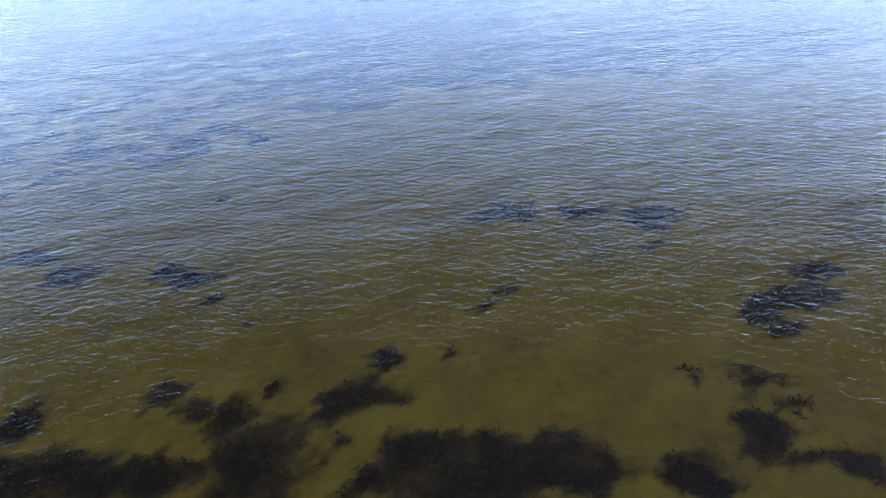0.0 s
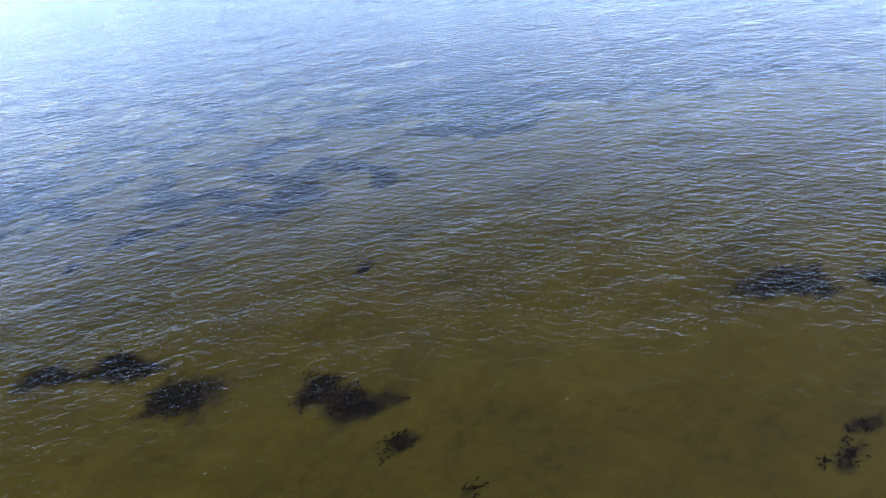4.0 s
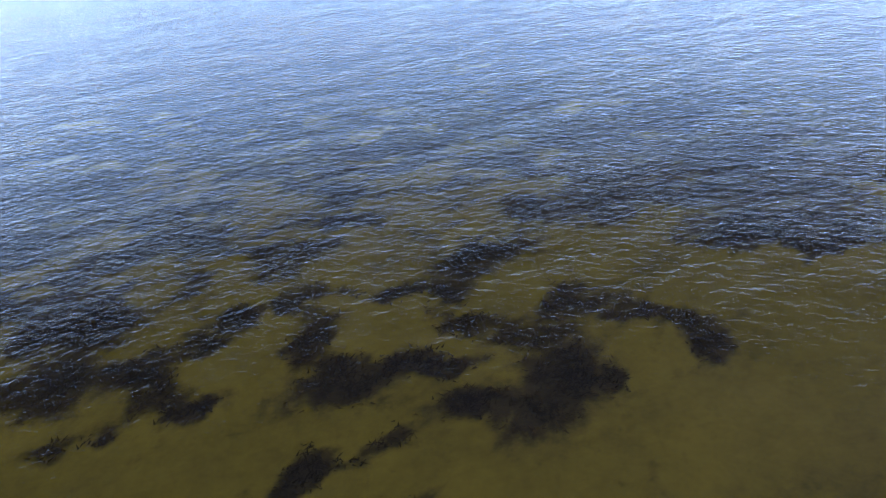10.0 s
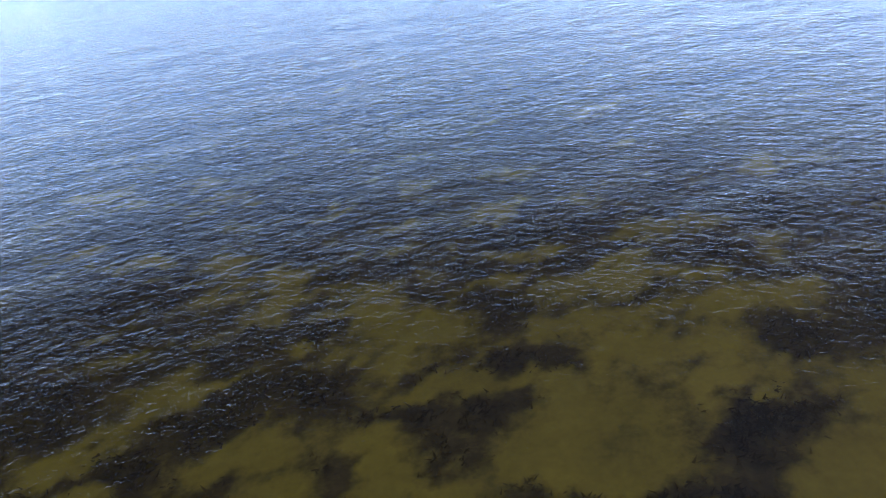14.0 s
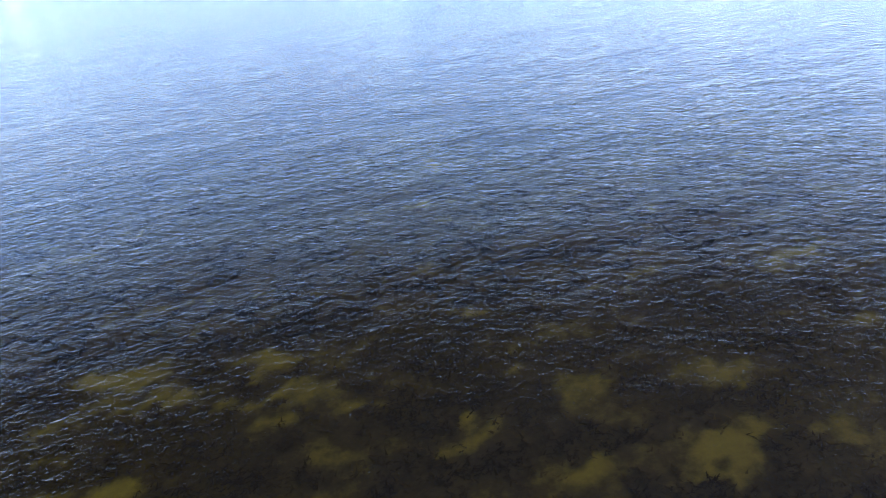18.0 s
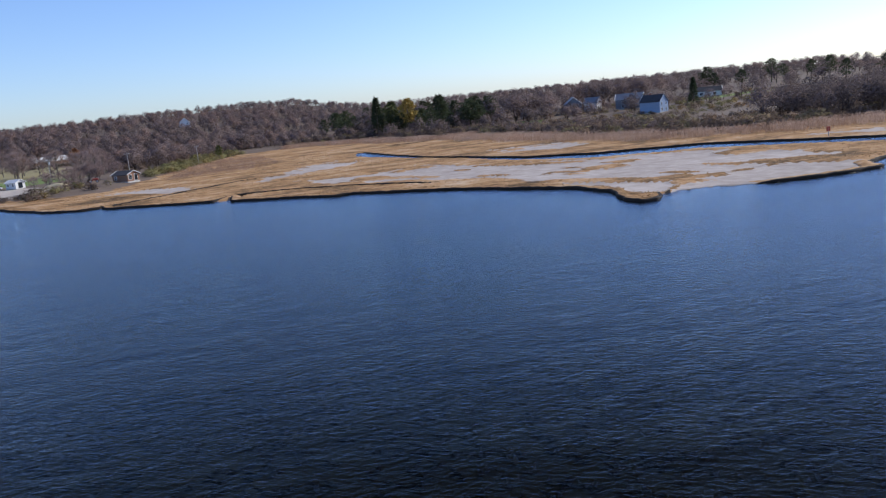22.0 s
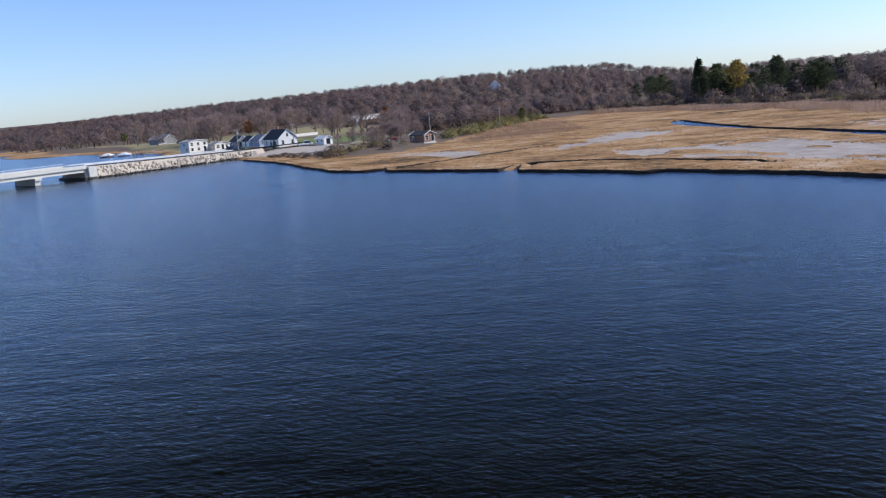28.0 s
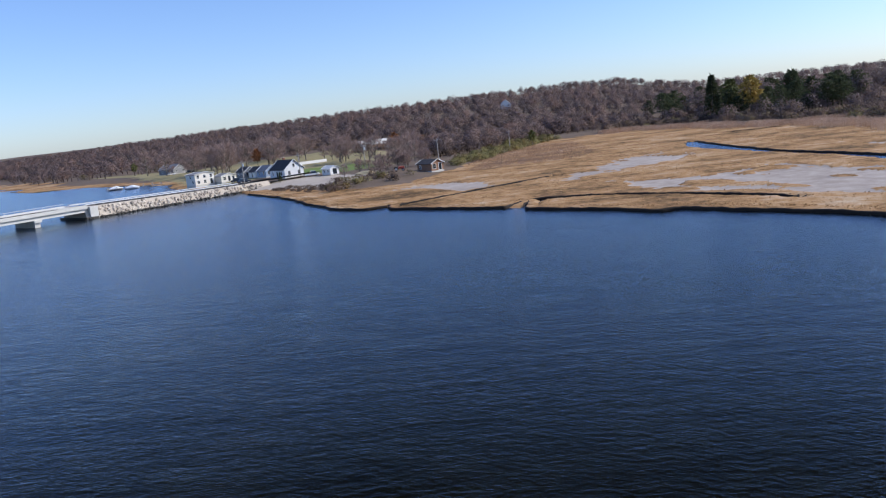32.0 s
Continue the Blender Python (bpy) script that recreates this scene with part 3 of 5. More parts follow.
def bank(name, line, which, level, label, closed=False):
    """A steep peat bank with a turf lip along a shoreline: the line is drawn onto the level of one field."""
    pts = []
    for (ax, ay), (bx, by) in zip(line, line[1:]):
        n = max(1, int(math.hypot(bx - ax, by - ay) / 0.7))
        pts += [(ax + (bx - ax) * k / n, ay + (by - ay) * k / n) for k in range(n)]
    p = np.array(pts + [line[-1]], float)

    def slope(q):
        f, fx, fy = (sign * (fields(q[:, 0] + a, q[:, 1] + b)[which] - level) for a, b in ((0, 0), (0.2, 0), (0, 0.2)))
        return f, np.stack([(fx - f) / 0.2, (fy - f) / 0.2], 1)

    sign = -1 if which == 2 else 1
    for _ in range(6):
        f, g = slope(p)
        p = p - (f / np.maximum((g * g).sum(1), 0.4))[:, None].clip(-0.6, 0.6) * g
    f, g = slope(p)
    g = np.array([g[max(0, k - 2):k + 3].mean(0) for k in range(len(g))])
    g /= np.linalg.norm(g, axis=1)[:, None] + 1e-6
    good = np.abs(f) < 0.3
    far = np.r_[False, np.hypot(*np.diff(p, axis=0).T) > 2.2]
    r = np.random.default_rng(len(p))
    drop = r.uniform(-0.06, 0.06, len(p))
    shown = good & ~far & ~((p[:, 0] > 4.0) & (p[:, 0] < 17) & (p[:, 1] < 175))
    gone = np.r_[-1, np.where(~shown)[0], len(p)]
    rise = np.clip(np.min(np.abs(np.arange(len(p))[:, None] - gone[None]), 1) / 5, 0, 1)
    up = lambda z: -0.15 + (z + drop + 0.15) * rise  # noqa: E731
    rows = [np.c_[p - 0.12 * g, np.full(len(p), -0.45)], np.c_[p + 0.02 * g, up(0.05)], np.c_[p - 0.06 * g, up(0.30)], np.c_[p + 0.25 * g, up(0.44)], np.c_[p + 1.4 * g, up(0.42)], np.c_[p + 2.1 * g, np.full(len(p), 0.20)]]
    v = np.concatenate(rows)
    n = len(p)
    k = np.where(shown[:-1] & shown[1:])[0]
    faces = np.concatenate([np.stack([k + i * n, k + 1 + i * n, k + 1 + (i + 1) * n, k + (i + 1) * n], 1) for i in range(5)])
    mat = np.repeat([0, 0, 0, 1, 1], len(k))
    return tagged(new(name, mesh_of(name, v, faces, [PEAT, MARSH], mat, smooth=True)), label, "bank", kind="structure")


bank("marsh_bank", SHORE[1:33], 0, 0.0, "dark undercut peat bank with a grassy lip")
for line in CREEKS:
    for side in ((1,) if line is CREEKS[0] else (-1, 1)):
        q = []
        for k, (cx, cy, cwid) in enumerate(line):
            ax, ay, _ = line[max(0, k - 1)]
            bx, by, _ = line[min(len(line) - 1, k + 1)]
            ln = math.hypot(bx - ax, by - ay)
            q.append((cx - side * (by - ay) / ln * (cwid + 0.3), cy + side * (bx - ax) / ln * (cwid + 0.3)))
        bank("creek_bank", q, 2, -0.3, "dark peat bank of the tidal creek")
wx, wy, wf = grid(np.linspace(-2500, 2500, 11), np.linspace(-900, 3100, 9))
water = new("water", mesh_of("water", np.stack([wx, wy, 0 * wx], 1), wf, [WATER]))
tagged(water, "clear rippled tidal water of a shallow bay", "water", kind="structure")

# ---- woods ----
rng = np.random.default_rng(7)


def prism(a, b, ra, rb, n=4):
    a, b = np.asarray(a, float), np.asarray(b, float)
    w = (b - a) / (np.linalg.norm(b - a) + 1e-9)
    u = np.cross(w, (0.3, 0.9, 0.2) if abs(w[2]) > 0.8 else (0, 0, 1))
    u /= np.linalg.norm(u)
    v = np.cross(w, u)
    ang = np.arange(n) * 2 * np.pi / n
    ring = np.cos(ang)[:, None] * u + np.sin(ang)[:, None] * v
    verts = np.concatenate([a + ra * ring, b + rb * ring])
    f = []
    for i in range(n):
        j = (i + 1) % n
        f += [(i, j, n + j), (i, n + j, n + i)]
    return verts, np.array(f)


def slivers(base, way, length, width, r):
    """Thin three-cornered twigs or leaves from base points along ways."""
    n = len(base)
    side = np.cross(way, r.normal(size=(n, 3)))
    side /= np.linalg.norm(side, axis=1)[:, None] + 1e-9
    v = np.stack([base - side * width[:, None] / 2, base + side * width[:, None] / 2, base + way * length[:, None]], 1).reshape(-1, 3)
    return v, np.arange(3 * n).reshape(-1, 3)


def join(pieces):
    vs, fs, n = [], [], 0
    for v, f in pieces:
        vs.append(v)
        fs.append(np.asarray(f) + n)
        n += len(v)
    return np.concatenate(vs), np.concatenate(fs)


def bare_tree(seed, limbs=22, twigs=420, width=0.10, spread=0.36):
    """A leafless tree one metre high: wood and twigs as two pieces."""
    r = np.random.default_rng(seed)
    wood, base, way = [], [], []
    top = np.array([r.normal(0, 0.03), r.normal(0, 0.03), 0.75])
    wood.append(prism((0, 0, -0.02), top * 0.45, 0.022, 0.016, 5))
    wood.append(prism(top * 0.45, top, 0.016, 0.006, 4))
    for i in range(limbs):
        k = 0.16 + 0.80 * (i + r.random()) / limbs
        a = top * k
        az = i * 2.4 + r.normal(0, 0.4)
        out = spread * (1.0 - 0.8 * abs(k - 0.42) / 0.58) * r.uniform(0.6, 1.15)
        b = a + np.array([math.cos(az) * out, math.sin(az) * out, out * r.uniform(0.25, 0.95)])
        b[2] = min(b[2], 0.97)
        mid = (a + b) / 2 + r.normal(0, 0.015, 3)
        wood.append(prism(a, mid, 0.009, 0.006, 3))
        wood.append(prism(mid, b, 0.006, 0.002, 3))
        m = twigs // limbs
        q = r.random(m)[:, None]
        base.append(mid + (b - mid) * q * 1.05 + r.normal(0, 0.03, (m, 3)))
        w = (b - a) / np.linalg.norm(b - a) + r.normal(0, 0.65, (m, 3)) + (0, 0, 0.35)
        way.append(w / np.linalg.norm(w, axis=1)[:, None])
    base, way = np.concatenate(base), np.concatenate(way)
    n = len(base)
    return join(wood), slivers(base, way, r.uniform(0.06, 0.15, n), r.uniform(0.4, 1.0, n) * width * 0.1, r)


def clumps(centre, radius, count, size, r, flat=0.85, fuzz=0.62):
    """Twig clumps lying on the shells of rounded lobes, with some stray twigs sticking out."""
    which = r.integers(len(centre), size=count)
    way = r.normal(0, 1, (count, 3)) + (0, 0, 0.35)
    way /= np.linalg.norm(way, axis=1)[:, None]
    base = centre[which] + way * (radius[which] * r.uniform(0.72, 1.04, count))[:, None] * (1, 1, flat)
    side = np.cross(way, r.normal(0, 1, (count, 3)))
    side /= np.linalg.norm(side, axis=1)[:, None]
    up = np.cross(way, side) + way * r.normal(0, 0.35, count)[:, None]
    stray = r.random(count) < fuzz
    up = np.where(stray[:, None], way + r.normal(0, 0.3, (count, 3)), up)
    w = np.where(stray, 0.30, 0.8) * r.uniform(0.6, 1.2, count) * size
    ln = r.uniform(0.7, 1.3, count) * size
    v = np.stack([base - side * w[:, None] / 2, base + side * w[:, None] / 2, base + up * ln[:, None]], 1).reshape(-1, 3)
    return v, np.arange(3 * count).reshape(-1, 3)


def crown_tree(seed, twigs=300, lobes=6, size=0.085):
    """A leafless tree one metre high with a rounded, lobed crown of fine twigs."""
    r = np.random.default_rng(seed)
    wood = [prism((0, 0, -0.02), (0, 0, 0.5), 0.024, 0.012, 5)]
    az, up = np.arange(lobes) * 2.4 + r.normal(0, 0.3, lobes), (np.arange(lobes) + r.random(lobes)) / lobes
    out = 0.30 * (1.05 - up)
    centre = np.stack([np.cos(az) * out, np.sin(az) * out, 0.34 + 0.42 * up], 1)
    for c in centre[:4]:
        wood.append(prism((0, 0, r.uniform(0.12, 0.35)), c * (1, 1, 0.95), 0.010, 0.004, 3))
    return join([join(wood), clumps(centre, r.uniform(0.17, 0.25, lobes), twigs, size, r)])


def conifer(seed, tufts=500, shape="spruce"):
    r = np.random.default_rng(seed)
    wood = [prism((0, 0, -0.02), (0, 0, 0.97), 0.018, 0.003, 5)]
    k = r.random(tufts) ** 0.8
    az = r.random(tufts) * 6.283
    if shape == "spruce":
        z = 0.10 + 0.88 * k
        rad = 0.20 * (1 - k) ** 0.85 + 0.01
    else:
        z = 0.35 + 0.62 * k
        lay = 0.5 + 0.5 * np.sin(k * 19 + np.floor(az) * 1.7)
        rad = 0.26 * np.sqrt(np.clip(1 - (2 * k - 0.9) ** 2, 0.05, 1)) * (0.45 + 0.65 * lay)
    q = np.sqrt(r.random(tufts)) * rad
    base = np.stack([np.cos(az) * q, np.sin(az) * q, z], 1)
    way = np.stack([np.cos(az), np.sin(az), r.normal(0.0, 0.5, tufts)], 1) + r.normal(0, 0.4, (tufts, 3))
    way /= np.linalg.norm(way, axis=1)[:, None]
    return join(wood), slivers(base, way, r.uniform(0.05, 0.10, tufts), r.uniform(0.02, 0.045, tufts), r)


def shrub(seed, twigs=150):
    r = np.random.default_rng(seed)
    centre = np.stack([r.normal(0, 0.28, 5), r.normal(0, 0.28, 5), r.uniform(0.2, 0.5, 5)], 1)
    return clumps(centre, r.uniform(0.28, 0.42, 5), twigs, 0.17, r, 0.9, 0.35)


def outward(proto, mid):
    """A plant with its faces turned outward and a rounded normal at each corner."""
    v, f = proto
    n = v - (0, 0, mid)
    n = n / np.maximum(np.linalg.norm(n, axis=1), 1e-6)[:, None] + (0, 0, 0.25)
    face = np.cross(v[f[:, 1]] - v[f[:, 0]], v[f[:, 2]] - v[f[:, 0]])
    inward = (face * n[f[:, 0]]).sum(1) < 0
    return v, np.where(inward[:, None], f[:, ::-1], f), n / np.linalg.norm(n, axis=1)[:, None]


def sow(protos, spots, r, mid):
    """Many plants laid into one array: spots of x, y, z, size, tint."""
    vs, fs, ts, ns, n = [], [], [], [], 0
    protos = [outward(p, mid) for p in protos]
    for x, y, z, size, tint in spots:
        v, f, way = protos[r.integers(len(protos))]
        a = r.random() * 6.283
        c, s = math.cos(a), math.sin(a)
        sx = size * r.uniform(1.0, 1.4)
        vs.append(np.stack([(v[:, 0] * c - v[:, 1] * s) * sx + x, (v[:, 0] * s + v[:, 1] * c) * sx + y, v[:, 2] * size + z], 1))
        ns.append(np.stack([way[:, 0] * c - way[:, 1] * s, way[:, 0] * s + way[:, 1] * c, way[:, 2]], 1))
        fs.append(f + n)
        ts.append(np.full(len(v), tint))
        n += len(v)
    return np.concatenate(vs), np.concatenate(fs), np.concatenate(ts), np.concatenate(ns)


def scatter(poly, count, r, margin=0.0):
    xs, ys = [p[0] for p in poly], [p[1] for p in poly]
    x, y = r.uniform(min(xs), max(xs), count * 4), r.uniform(min(ys), max(ys), count * 4)
    ok = inside(poly, x, y)
    if margin:
        ok &= signed(poly, x, y) > margin
    return x[ok][:count], y[ok][:count]



CLEARINGS = [[(74, 352), (150, 352), (215, 440), (200, 508), (84, 528), (90, 440)], [(-206, 516), (-160, 516), (-135, 440), (-165, 425)], [(92, 400), (130, 400), (140, 440), (100, 430)], [(85, 480), (125, 480), (125, 520), (85, 515)], [(155, 450), (195, 450), (195, 490), (155, 490)],
             [(-340, 530), (-275, 500), (-255, 440), (-330, 480)], [(-120, 345), (-90, 345), (-90, 315), (-120, 315)]]


def spots_in(poly, count, r, size, tint, keep=None):
    x, y = scatter(poly, count, r)
    for c in CLEARINGS:
        ok = ~inside(c, x, y)
        x, y = x[ok], y[ok]
    if keep is not None:
        ok = keep(x, y)
        x, y = x[ok], y[ok]
    return list(zip(x, y, terrain(x, y)[0] - 0.1, r.uniform(*size, len(x)), r.uniform(*tint, len(x))))


def plant(name, label, category, material, protos, spots, seed):
    round_crown = material in (WOODS, SCRUB)
    v, f, t, n = sow(protos, spots, np.random.default_rng(seed), 0.42 if material is WOODS else 0.1)
    me = mesh_of(name, v, f, [material], None, t, round_crown)
    if round_crown:
        me.normals_split_custom_set_from_vertices(n)
    return tagged(new(name, me), label, category, kind="stuff")


WOOD_PROTOS = [crown_tree(20 + i, 520, 9, 0.058) for i in range(8)]
FAR_PROTOS = [crown_tree(40 + i, 240, 7, 0.088) for i in range(8)]
SHRUB_PROTOS = [shrub(60 + i, 130) for i in range(6)]
PINE_PROTOS = [join(conifer(90 + i, 460, "pine")) for i in range(4)]
r0 = np.random.default_rng(3)
LEFT_WOOD = [(-560, 640), (-420, 530), (-330, 520), (-250, 545), (-205, 560), (-150, 470), (-125, 400), (-110, 395), (-98, 470), (-86, 505), (-60, 560), (-90, 900), (-220, 1010), (-700, 1220), (-1300, 1200), (-900, 880)]
FRONT_WOOD = [(-330, 515), (-250, 535), (-200, 550), (-150, 465), (-122, 390), (-108, 392), (-97, 470), (-86, 505), (-55, 560), (-140, 640), (-330, 640)]
RIGHT_WOOD = [(88, 285), (100, 264), (140, 258), (330, 275), (330, 400), (150, 345), (112, 325)]
HILL_WOOD = [(-90, 640), (-70, 590), (-20, 500), (5, 445), (30, 425), (45, 400), (60, 430), (160, 440), (360, 450), (520, 900), (300, 1120), (-200, 1120)]
plant("left_woods", "leafless grey-brown and russet deciduous woods on the rising ground", "trees", WOODS, FAR_PROTOS, spots_in(LEFT_WOOD, 3100, r0, (6.5, 10.5), (0.12, 0.85)), 1)
plant("front_woods", "front edge of leafless grey deciduous woods", "trees", WOODS, WOOD_PROTOS, spots_in(FRONT_WOOD, 620, r0, (5, 8.5), (0.1, 0.75)), 2)
plant("right_woods", "dense dark leafless woods beside the marsh", "trees", WOODS, WOOD_PROTOS, spots_in(RIGHT_WOOD, 520, r0, (8, 12.5), (0.0, 0.4)), 3)
plant("hill_woods", "leafless woods between the houses on the hill", "trees", WOODS, FAR_PROTOS, spots_in(HILL_WOOD, 1500, r0, (6.5, 10), (0.1, 0.7)), 4)
THICKET = [(-88, 500), (-45, 512), (-16, 482), (3, 438), (26, 414), (36, 368), (45, 322), (62, 276), (70, 300), (66, 350), (85, 385), (150, 385), (150, 400), (90, 402), (58, 440), (30, 470), (5, 520), (-30, 560), (-90, 560)]
plant("thicket", "dense brown leafless thicket below the hill houses", "trees", WOODS, FAR_PROTOS, spots_in(THICKET, 620, r0, (2.2, 4.2), (0.05, 0.6)) + [(x, y, height(x, y) - 0.1, h, 0.15) for x, y, h in ((112, 440, 9), (117, 446, 8), (121, 452, 10), (126, 448, 9), (100, 470, 9), (94, 468, 8), (131, 455, 9))], 17)
plant("crest_trees", "tall leafless trees along the crest of the hill", "trees", WOODS, WOOD_PROTOS, spots_in([(-20, 530), (40, 470), (70, 478), (165, 462), (175, 560), (0, 600)], 120, r0, (13, 18), (0.1, 0.7)), 19)
plant("pine_wood", "dark green pines among the leafless woods", "trees", NEEDLES, PINE_PROTOS, spots_in([(-40, 545), (-18, 505), (8, 462), (35, 445), (62, 470), (50, 560), (-40, 600)], 54, r0, (10, 17), (0.2, 0.8)) + spots_in([(150, 400), (260, 420), (260, 520), (120, 560)], 26, r0, (10, 15), (0.2, 0.7)), 5)
plant("middle_woods", "leafless grey-brown woods on the hillside behind the marsh", "trees", WOODS, FAR_PROTOS, spots_in([(-92, 520), (-45, 515), (-10, 500), (20, 560), (10, 800), (-92, 820)], 300, np.random.default_rng(31), (5.5, 9), (0.1, 0.7)), 22)


def band(lo, hi, count, r, box, size, tint):
    """Spots at a distance between lo and hi behind the marsh's back edge, in a box of the plan."""
    x, y = r.uniform(box[0], box[1], count * 12), r.uniform(box[2], box[3], count * 12)
    b = signed(UPLAND, x, y)
    c = wobble(x, y, 14, 4.0, 2.0)
    ok = (b + c > lo) & (b + c < hi) & (creek_depth(x, y) < -2)
    x, y = x[ok][:count], y[ok][:count]
    return list(zip(x, y, terrain(x, y)[0] - 0.05, r.uniform(*size, len(x)), r.uniform(*tint, len(x))))


r1 = np.random.default_rng(5)
plant("scrub_belt", "low brown-grey leafless shrubs behind the marsh", "shrubs", SCRUB, SHRUB_PROTOS,
      band(2, 42, 900, r1, (-60, 330, 240, 620), (2.2, 5.0), (0.05, 0.6)), 6)
plant("wood_underbrush", "tangled leafless underbrush at the foot of the woods", "shrubs", SCRUB, SHRUB_PROTOS,
      spots_in(FRONT_WOOD, 330, r1, (2.5, 5), (0.0, 0.5)) + spots_in(RIGHT_WOOD, 260, r1, (2.5, 5), (0.0, 0.35)) + spots_in(LEFT_WOOD, 300, r1, (4, 7), (0.1, 0.6)), 7)
plant("green_scrub", "olive-green shrubs along the edge of the reeds", "shrubs", SCRUB, SHRUB_PROTOS,
      spots_in([(-103, 345), (-96, 345), (-86, 440), (-78, 480), (-90, 490), (-102, 420)], 130, r1, (2, 3.6), (0.6, 0.8)), 8)
plant("shore_scrub", "brown and olive shrubs between the gravel lot and the marsh", "shrubs", SCRUB, SHRUB_PROTOS,
      spots_in([(-150, 312), (-137, 300), (-120, 288), (-104, 302), (-101, 322), (-112, 326), (-128, 316), (-146, 326)], 60, r1, (1.6, 3.0), (0.1, 0.85), lambda x, y: x > -127)
      + spots_in([(-150, 312), (-137, 300), (-124, 291), (-126, 304), (-146, 318)], 70, r1, (0.7, 1.3), (0.0, 0.4)), 9)


plant("hill_scrub", "low olive and brown shrubs round the hill houses", "shrubs", SCRUB, SHRUB_PROTOS,
      [(x, y, height(x, y) - 0.1, h, t) for x, y, h, t in zip(*scatter([(74, 352), (150, 352), (205, 440), (195, 500), (84, 520), (92, 440)], 460, r1), r1.uniform(1.0, 2.8, 460), r1.uniform(0.05, 0.9, 460))], 20)
plant("yard_trees", "small leafless trees between the hill houses", "trees", WOODS, WOOD_PROTOS,
      [(x, y, height(x, y) - 0.1, h, t) for x, y, h, t in zip(*scatter([(60, 430), (205, 430), (200, 500), (70, 520)], 70, r1), r1.uniform(4.5, 8.0, 70), r1.uniform(0.1, 0.6, 70))], 21)
bx, by = scatter([(-196, 484), (-168, 494), (-160, 484), (-188, 474)], 34, r1)
plant("barn_scrub", "brown leafless shrubs in front of the long barn", "shrubs", SCRUB, SHRUB_PROTOS, list(zip(bx, by, terrain(bx, by)[0] - 0.1, r1.uniform(1.6, 2.7, len(bx)), r1.uniform(0.0, 0.5, len(bx)))), 18)


def reed_proto(seed, stems=26):
    r = np.random.default_rng(seed)
    base = np.stack([r.normal(0, 0.75, stems), r.normal(0, 0.75, stems), np.zeros(stems)], 1)
    way = np.stack([r.normal(0, 0.12, stems), r.normal(0, 0.12, stems), np.ones(stems)], 1)
    a = slivers(base, way, r.uniform(0.6, 1.05, stems), r.uniform(0.025, 0.05, stems), r)
    tips = base + way * 0.75
    b = slivers(tips, way + r.normal(0, 0.3, (stems, 3)), r.uniform(0.12, 0.25, stems), r.uniform(0.05, 0.09, stems), r)
    return join([a, b])


REED_PROTOS = [reed_proto(100 + i) for i in range(5)]
plant("reed_bed", "tall dry tan reeds along the back of the marsh", "reeds", REED, REED_PROTOS,
      band(-13, 5, 2600, r1, (-60, 330, 230, 560), (1.2, 2.2), (0.0, 0.75)), 10)
plant("reed_field", "dull brown standing reeds beside the green scrub", "reeds", REED, REED_PROTOS,
      [(x, y, z, h, t * 0.8) for x, y, z, h, t in spots_in([(-98, 318), (-84, 316), (-62, 330), (-56, 352), (-66, 420), (-84, 440), (-92, 400)], 900, r1, (0.5, 0.95), (0.0, 0.4))], 11)


def grass_proto(seed, blades=9):
    r = np.random.default_rng(seed)
    base = np.stack([r.normal(0, 0.28, blades), r.normal(0, 0.28, blades), np.zeros(blades)], 1)
    way = np.stack([r.normal(0, 0.35, blades), r.normal(0, 0.35, blades), np.ones(blades)], 1)
    return slivers(base, way, r.uniform(0.6, 1.0, blades), r.uniform(0.10, 0.22, blades), r)


def grass_spots(count, lo, hi, box, r, size):
    x, y = r.uniform(box[0], box[1], count * 6), r.uniform(box[2], box[3], count * 6)
    d = signed(LAND, x, y)
    z, k = terrain(x, y)
    ok = (d > lo) & (d < hi) & (k == 1)
    x, y, z = x[ok][:count], y[ok][:count], z[ok][:count]
    t = np.clip(0.5 + wobble(x, y, 12, 0.35, 3.0) + r.normal(0, 0.15, len(x)), 0, 1)
    return list(zip(x, y, z - 0.03, r.uniform(*size, len(x)), t))


GRASS_PROTOS = [grass_proto(120 + i) for i in range(6)]
plant("marsh_grass", "straw-coloured cordgrass along the marsh edge and over its turf", "grass", STRAW, GRASS_PROTOS,
      grass_spots(14000, 0.3, 4, (-165, 60, 158, 320), r1, (0.14, 0.30)) + grass_spots(9000, 4, 200, (-120, 110, 165, 420), r1, (0.12, 0.26)), 12)

# ---- eelgrass on the seabed: x, y, radius ----
def weed_proto(seed, blades=6, length=0.15, width=0.05):
    r = np.random.default_rng(seed)
    a = r.random(blades) * 6.283
    base = np.stack([r.normal(0, 0.10, blades), r.normal(0, 0.10, blades), np.full(blades, 0.02)], 1)
    way = np.stack([np.cos(a), np.sin(a), r.uniform(0.05, 0.5, blades)], 1)
    n = np.array([(-math.sin(q), math.cos(q), 0) for q in a])
    w, ln = r.uniform(0.6, 1.2, blades) * width, r.uniform(0.6, 1.2, blades) * length
    v = np.stack([base - n * w[:, None] / 2, base + n * w[:, None] / 2, base + way * ln[:, None]], 1).reshape(-1, 3)
    return v, np.arange(3 * blades).reshape(-1, 3)


